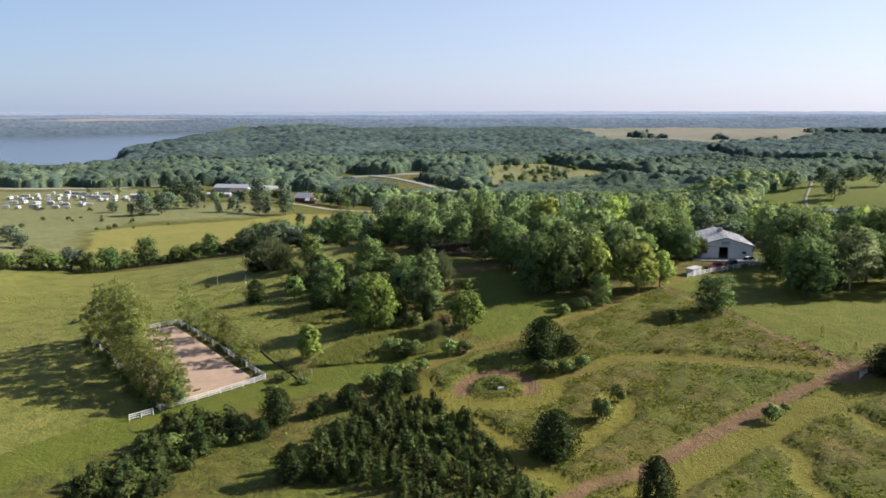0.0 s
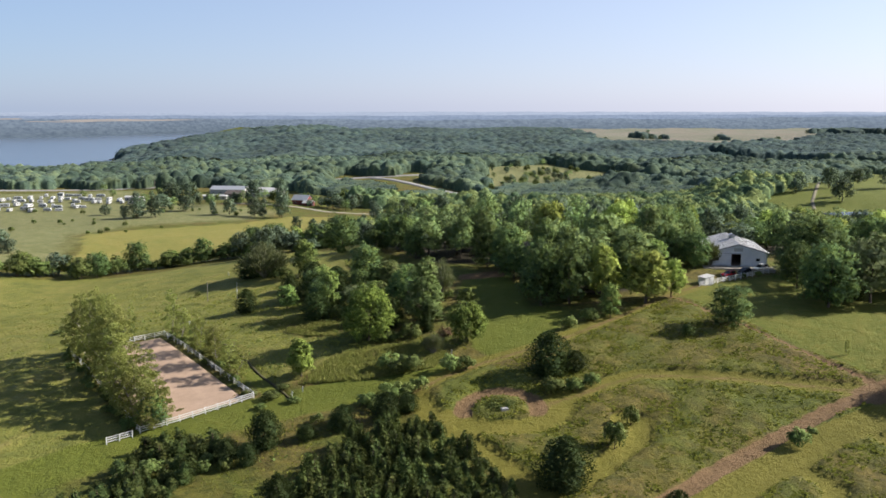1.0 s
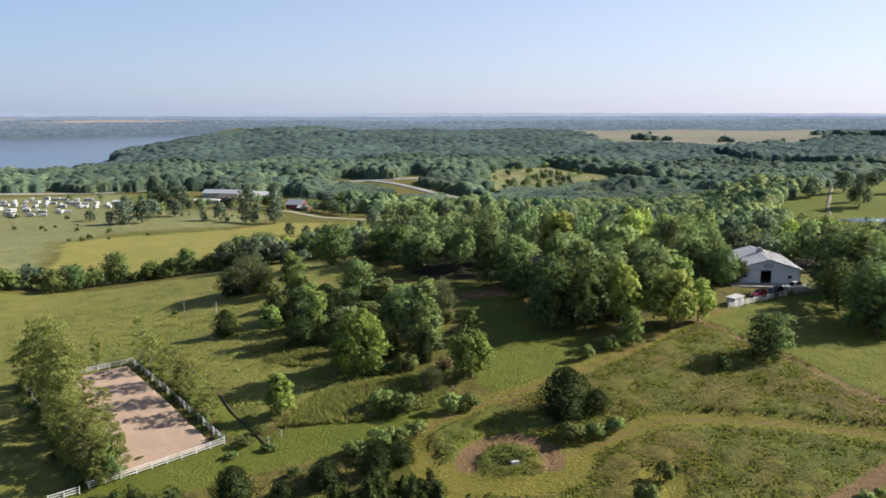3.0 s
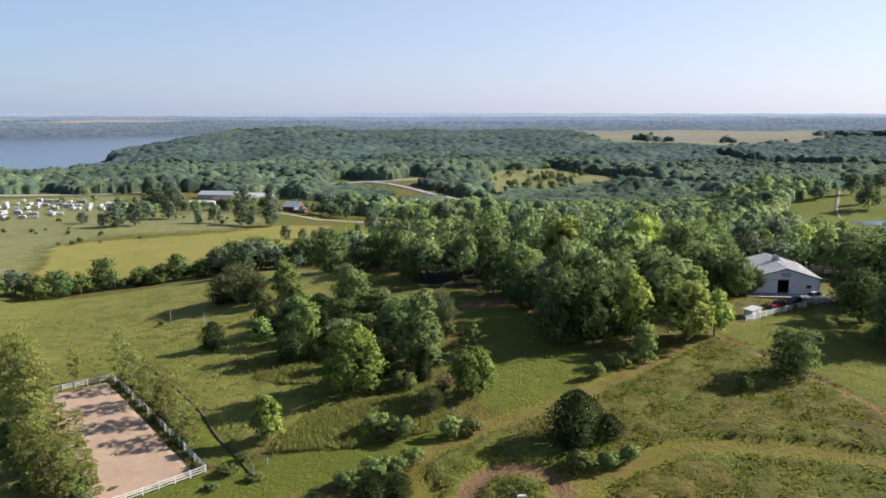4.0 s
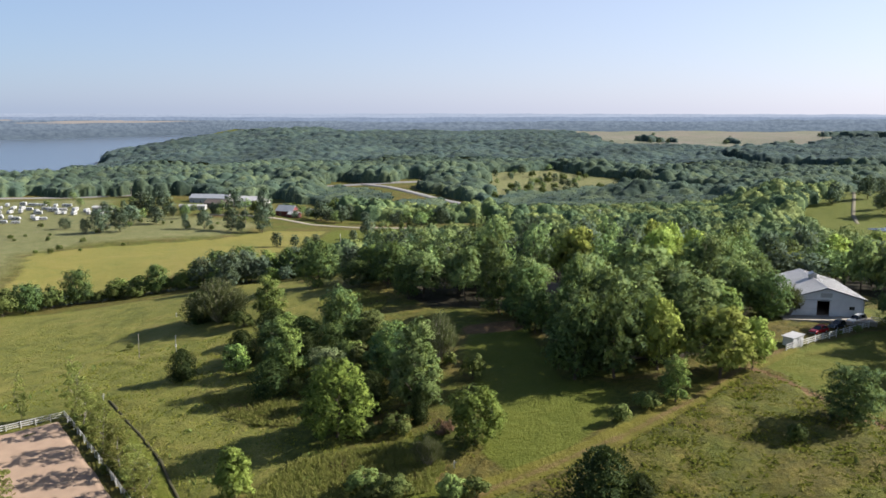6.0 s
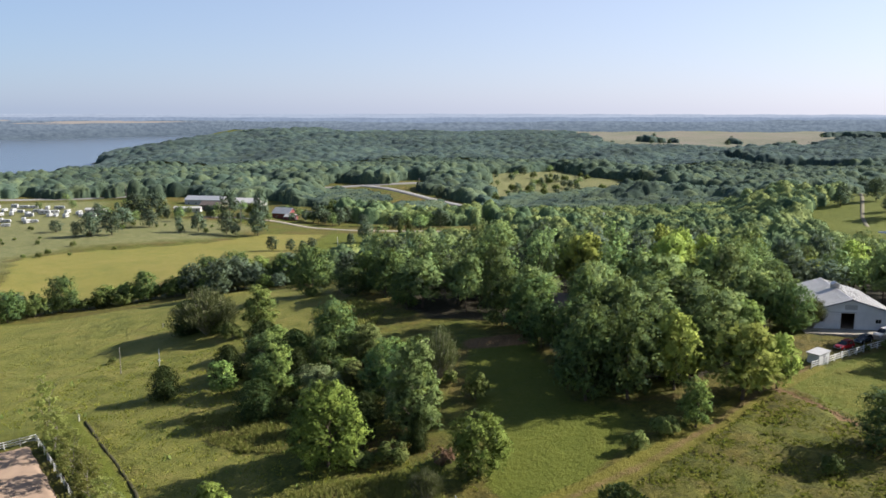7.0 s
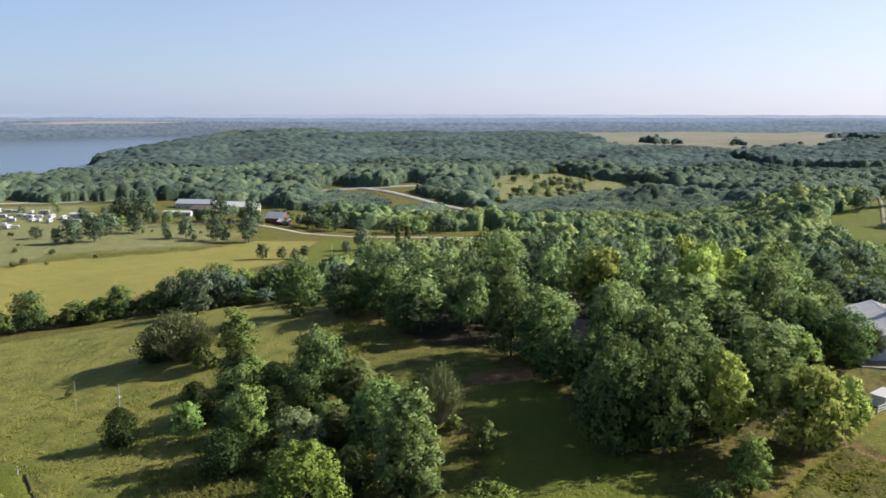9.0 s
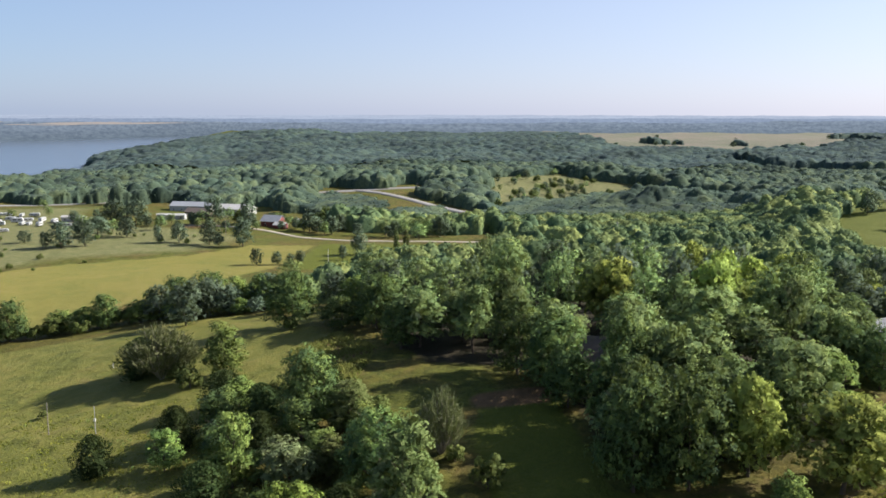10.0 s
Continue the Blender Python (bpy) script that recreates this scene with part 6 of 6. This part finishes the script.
# ---- farm buildings, campers and cabins far off ----------------------------------------
def build_house(name, x, y, turn, w, l, e, r, wall, roof, label, windows=3, base=None):
    """A gabled building with walls, two roof slopes, a door and windows."""
    z = gz(x, y) if base is None else base
    h = thing(name, label, "building", pose(x, y, z, 0, 0, turn))
    part("wall", prism(bmesh.new(), [(-w / 2, -1.0), (w / 2, -1.0), (w / 2, e), (0, r), (-w / 2, e)], "y", -l / 2, l / 2), wall, h)
    k = (r - e) / (w / 2)
    for s in (-1, 1):
        part("roof", prism(bmesh.new(), [(0, r + 0.03), (s * (w / 2 + 0.6), e + 0.03 - k * 0.6), (s * (w / 2 + 0.6), e + 0.22 - k * 0.6), (0, r + 0.23)], "y", -l / 2 - 0.5, l / 2 + 0.5), roof, h)
        for i in range(windows):
            yy = (i + 0.5) / windows * l - l / 2
            win = part("window", boxed(s * w / 2 - 0.06, yy - 0.65, 0.9, s * w / 2 + 0.06, yy + 0.65, 2.1), WHITE_PAINT, h)
            part("pane", boxed(s * w / 2 - 0.08, yy - 0.55, 1.0, s * w / 2 + 0.08, yy + 0.55, 2.0), GLASS, win)
    part("door", boxed(-0.6, -l / 2 - 0.06, 0, 0.6, -l / 2 + 0.02, 2.1), TRIM, h)
    return h


build_house("farm_barn", -180, 700, 82, 13, 30, 4.2, 6.6, SIDING, GREY_METAL, "long pale farm building with a grey metal roof", 5)
build_house("farm_barn", -143, 676, 75, 13, 24, 4.5, 7.2, SIDING, ROOF_METAL, "white farm barn with a bright metal roof", 4)
build_house("farm_house", -103, 606, 70, 9, 12, 3.6, 6.6, RED_WALL, GREY_METAL, "red farm house with a pale metal roof", 2)
build_house("farm_shed", -97, 598, 70, 5, 7, 2.4, 3.6, RED_WALL, ROOF_METAL, "small red farm shed with a pale roof", 1)
build_house("farm_shed", -88, 622, 60, 4, 6, 2.2, 3.2, SIDING, ROOF_METAL, "small white shed among trees", 1)
build_house("mobile_home", -176, 640, 88, 4.5, 18, 3.0, 3.7, SIDING, ROOF_METAL, "long white mobile home between trees", 4)
build_house("mobile_home", -230, 618, 84, 4.2, 14, 2.9, 3.6, SIDING, ROOF_METAL, "pale mobile home behind trees", 3)
build_house("farm_barn", -165, 662, 70, 9, 16, 3.6, 5.8, TIMBER, SHINGLE, "dark weathered farm barn with shingle roof", 2)
build_house("cabin", -16, 467, 86, 9, 17, 3.2, 6.2, SIDING, SHINGLE, "low cabin with a brown shingle roof among trees", 3)
build_house("house", 28, 254, 70, 9, 13, 4.0, 7.4, TIMBER, SHINGLE, "dark shingled house hidden between tall trees", 3)


def build_camper(x, y, turn, long, label):
    c = thing("camper", label, "camper trailer", pose(x, y, gz(x, y), 0, 0, turn), "campers on the pasture")
    h = long / 2
    bm = prism(bmesh.new(), [(-h, 0.6), (h - 0.3, 0.6), (h, 1.1), (h - 0.1, 2.2), (h - 0.6, 3.0), (-h + 0.2, 3.05), (-h, 2.6)], "y", -1.2, 1.2)
    bmesh.ops.bevel(bm, geom=list(bm.edges), offset=0.1, segments=1, affect="EDGES")
    part("body", bm, CAMPER_SKIN, c)
    for s in (-1, 1):
        part("window", boxed(-h * 0.55, s * 1.2 - 0.03, 1.6, -h * 0.1, s * 1.2 + 0.03, 2.2), GLASS, c)
        part("window", boxed(h * 0.25, s * 1.2 - 0.03, 1.6, h * 0.6, s * 1.2 + 0.03, 2.2), GLASS, c)
        part("wheel", tube(bmesh.new(), (-0.2, s * 1.0, 0.35), (-0.2, s * 1.22, 0.35), 0.36, 0.36, 10), RUBBER, c)
    part("hitch", tube(bmesh.new(), (h - 0.3, 0, 0.55), (h + 1.1, 0, 0.5), 0.07, 0.06, 6), GREY_METAL, c)
    part("roof_unit", boxed(-0.5, -0.4, 3.04, 0.5, 0.4, 3.35, 0.06), CAMPER_SKIN, c)
    return c


first_camper = build_camper(-259, 606, 12, 7.0, "white camper trailer parked on a dry pasture")
camper_rng = random.Random(3)
for y, x0, x1, count in ((629, -300, -262, 6), (611, -322, -238, 12), (597, -318, -226, 14), (573, -302, -248, 11), (554, -296, -258, 6)):
    for i in range(count):
        cx, cy = x0 + (x1 - x0) * (i + camper_rng.uniform(-0.35, 0.35)) / (count - 1), y + camper_rng.uniform(-4, 4)
        turn = camper_rng.choice((8, 96, 96, 186, 275)) + camper_rng.uniform(-14, 14)
        copy_thing(first_camper, pose(cx, cy, gz(cx, cy), 0, 0, turn) @ Matrix.Diagonal((camper_rng.uniform(0.55, 0.95), 0.86, camper_rng.uniform(0.6, 0.95), 1)))

# ---- single trees on the far pastures -----------------------------------------------------
far_rng = random.Random(17)


def grove(kinds, x, y, dx, dy, count, lo, hi, group):
    for _ in range(count):
        px, py = x + far_rng.gauss(0, dx), y + far_rng.gauss(0, dy)
        h = far_rng.uniform(lo, hi)
        plant(far_rng.choice(kinds), px, py, h, h * far_rng.uniform(0.8, 1.05), group)


plant("copse", -102, 524, 15.1, 10.7, "farmyard trees")
plant("copse", -120, 527, 12.9, 10.3, "farmyard trees")
plant("copse", -114, 523, 7.6, 6.0, "farmyard trees")
plant("copse", -137, 532, 11.3, 8.7, "farmyard trees")
plant("copse", -147, 529, 9.4, 5.0, "farmyard trees")
plant("copse", -170, 547, 9.9, 11.1, "farmyard trees")
plant("copse", -186, 548, 10.7, 13.9, "farmyard trees")
plant("copse", -180, 518, 13.2, 10.6, "farmyard trees")
plant("copse", -189, 512, 13.2, 11.1, "farmyard trees")
plant("copse", -197, 512, 8.2, 6.2, "farmyard trees")
plant("copse", -216, 530, 6.6, 7.9, "farmyard trees")
plant("copse", -182, 593, 15.2, 16.5, "farmyard trees")
plant("copse", -196, 598, 15.5, 15.4, "farmyard trees")
plant("copse", -137, 600, 16.4, 12.7, "farmyard trees")
plant("copse", -116, 596, 18.2, 9.7, "farmyard trees")
plant("copse", -83, 471, 7.4, 6.2, "farmyard trees")
plant("copse", -74, 471, 6.0, 5.2, "farmyard trees")
plant("copse", -68, 471, 5.0, 4.1, "farmyard trees")
plant("copse", -64, 473, 6.0, 5.2, "farmyard trees")
plant("copse", -40, 498, 11.1, 8.7, "farmyard trees")
plant("copse", -46, 483, 7.0, 4.7, "farmyard trees")
plant("copse", -34, 490, 4.9, 3.2, "farmyard trees")
plant("silver", -18, 512, 10.8, 3.7, "farmyard trees")
plant("copse", -30, 569, 7.1, 8.3, "farmyard trees")
plant("copse", -15, 568, 6.5, 6.4, "farmyard trees")
plant("copse", -74, 588, 8.2, 10.1, "farmyard trees")
plant("copse", -62, 598, 10.4, 10.3, "farmyard trees")
plant("copse", -46, 612, 14.2, 10.5, "farmyard trees")
plant("copse", -105, 612, 7.2, 7.1, "farmyard trees")
grove(("copse", "copse", "thin_wood"), -165, 612, 34, 10, 7, 5, 8, "farmyard trees")
grove(("copse", "copse", "thin_wood"), -112, 600, 26, 14, 6, 4, 8, "farmyard trees")
grove(("copse", "copse", "thin_wood"), -178, 575, 24, 10, 10, 5, 9, "farmyard trees")
grove(("copse", "thin_wood"), -215, 640, 26, 14, 9, 5, 8, "farmyard trees")
grove(("thin_wood", "shrub"), -70, 615, 30, 14, 22, 6, 11, "farmyard trees")
grove(("copse", "thin_wood"), -30, 575, 36, 8, 12, 7, 12, "farmyard trees")
grove(("shrub",), -270, 470, 60, 40, 26, 2, 4, "pasture shrubs")
grove(("shrub",), -170, 545, 40, 12, 14, 2, 4, "pasture shrubs")
grove(("thin_wood", "copse", "shrub", "copse"), 95, 830, 34, 60, 70, 3, 9, "meadow trees")
for x, y, h in ((529, 1602, 20), (574, 1421, 17), (207, 1576, 24), (297, 1514, 14), (369, 1529, 16), (383, 1523, 17), (396, 1513, 15), (742, 1690, 14), (640, 1900, 16), (520, 2100, 18)):
    plant("copse", x, y, h * 0.5, h * 0.6, "trees in a far hayfield", "dark tree standing in a far tan hayfield")
for x, y, h in ((257, 598, 13), (281, 604, 15), (268, 566, 9), (317, 592, 15), (330, 660, 12), (306, 655, 10), (352, 720, 13), (382, 760, 14), (410, 800, 13), (330, 560, 14)):
    plant("copse", x, y, h, h * 0.85, "lawn trees")
grove(("copse", "thin_wood"), -5, 430, 26, 12, 18, 5, 8, "trees round the cabin")
grove(("copse", "copse", "green"), -56, 345, 16, 6, 10, 8, 12, "field hedge")
plant("silver", -22.0, 497.0, 13.0, 3.2)
plant("copse", -207, 385, 8.0, 11.0, "field hedge")
plant("copse", -193, 368, 6.5, 8.5, "field hedge")
plant("copse", 265, 550, 16.0, 14.0, "lawn trees")
plant("copse", 349, 740, 11.0, 10.0, "lawn trees")
plant("copse", 300, 640, 12.0, 11.0, "lawn trees")
plant("copse", 372, 800, 12.0, 12.0, "lawn trees")
plant("copse", 252, 592, 10.0, 9.0, "lawn trees")
for i in range(42):
    u = i / 31 - 0.34
    hx, hy = -165 + 112 * u + far_rng.uniform(-2, 2), 322 + 30 * math.sin(u * 2.4) + far_rng.uniform(-2.5, 2.5)
    hh = far_rng.uniform(4.0, 7.5) * (1.35 if u < 0.3 else 1.0)
    plant(far_rng.choice(("shrub", "copse", "shrub", "green")), hx, hy, hh, hh * far_rng.uniform(1.0, 1.4), "field hedge")


# ---- weeds and tall grass ----------------------------------------------------------------
def tufts(name, label, seed, poly, count, height, spread, material, blades=5, avoid=True, bare=-0.75):
    """Upright clumps of blades, strewn over part of the meadow as one mass."""
    rng = np.random.default_rng(seed)
    xs, ys = np.array([p[0] for p in poly]), np.array([p[1] for p in poly])
    x, y = rng.uniform(xs.min(), xs.max(), count * 3), rng.uniform(ys.min(), ys.max(), count * 3)
    keep = inside(poly, x, y)
    clump = np.sin(x * 0.31 + 2 * np.sin(y * 0.17)) * np.sin(y * 0.27 + 1.5 * np.sin(x * 0.13)) + rng.normal(size=len(x)) * 0.35
    keep &= clump > bare
    if avoid:
        keep &= np.maximum.reduce(mown_parts(x, y)) < 0.3
        keep &= fence_off(ARENA, x, y, 1) < 0.3
    x, y = x[keep][:count], y[keep][:count]
    n = len(x)
    z = ground_z(x, y) + sward(x, y)
    h = height * (0.5 + 0.8 * rng.random(n))
    a = rng.random((n, blades)) * math.tau
    w = spread * (0.5 + 0.6 * rng.random((n, blades)))
    ox, oy = rng.normal(size=(n, blades)) * spread * 0.5, rng.normal(size=(n, blades)) * spread * 0.5
    tilt = rng.normal(size=(n, blades, 2)) * 0.35
    bx, by = x[:, None] + ox, y[:, None] + oy
    c, s = np.cos(a) * w / 2, np.sin(a) * w / 2
    hh = h[:, None] * (0.7 + 0.5 * rng.random((n, blades)))
    base = np.broadcast_to(z[:, None] - 0.1, bx.shape)
    tx, ty = bx + tilt[..., 0] * hh, by + tilt[..., 1] * hh
    v = np.stack([np.stack([bx - c, by - s, base], -1), np.stack([bx + c, by + s, base], -1),
                  np.stack([tx + c * 0.7, ty + s * 0.7, base + hh], -1), np.stack([tx - c * 0.7, ty - s * 0.7, base + hh * 0.92], -1)], 2).reshape(-1, 3)
    return tagged(new(name, mesh_of(name, v, np.arange(len(v)).reshape(-1, 4), material)), label, "grass", kind="stuff")


HILLSIDE = [(-6, 150), (10, 178), (60, 212), (84, 158), (98, 140), (95, 108), (14, 108), (14, 130)]
LOW_MEADOW = [(-60, 150), (-20, 122), (-6, 160), (-4, 176), (10, 190), (-6, 205), (-28, 235), (-30, 262), (-80, 262), (-96, 208), (-75, 225), (-40, 175)]
LEFT_FIELD = [(-98, 130), (-62, 154), (-92, 206), (-78, 262), (-115, 300), (-150, 260), (-130, 150)]
tufts("hillside_weeds", "rough weeds and clumped grass on a hillside", 31, HILLSIDE, 12000, 0.20, 0.55, WEED, 3)
tufts("brambles", "dark green brambles in patches on a hillside", 36, HILLSIDE, 1000, 0.6, 0.42, SHRUB, 4, True, 0.85)
tufts("field_brambles", "dark green weeds in patches in a low meadow", 37, LOW_MEADOW, 1800, 0.6, 0.42, SHRUB, 4, True, 0.8)
tufts("meadow_weeds", "clumped grass and weeds in a low meadow", 32, LOW_MEADOW, 8000, 0.30, 0.22, WEED, 2)
tufts("field_grass", "clumped field grass beside the arena", 33, LEFT_FIELD, 5000, 0.26, 0.17, WEED, 2)
tufts("tall_grass", "tall golden prairie grass", 34, TALL, 6500, 0.75, 0.15, STRAW, 4, False)
tufts("tall_grass_patch", "patch of golden grass and weeds in a meadow", 39, TALL_MID, 2200, 0.6, 0.2, STRAW, 4, False)
tufts("tall_grass_field", "golden grass at the edge of a field", 35, TALL_FAR, 2200, 0.7, 0.3, STRAW, 4, False)
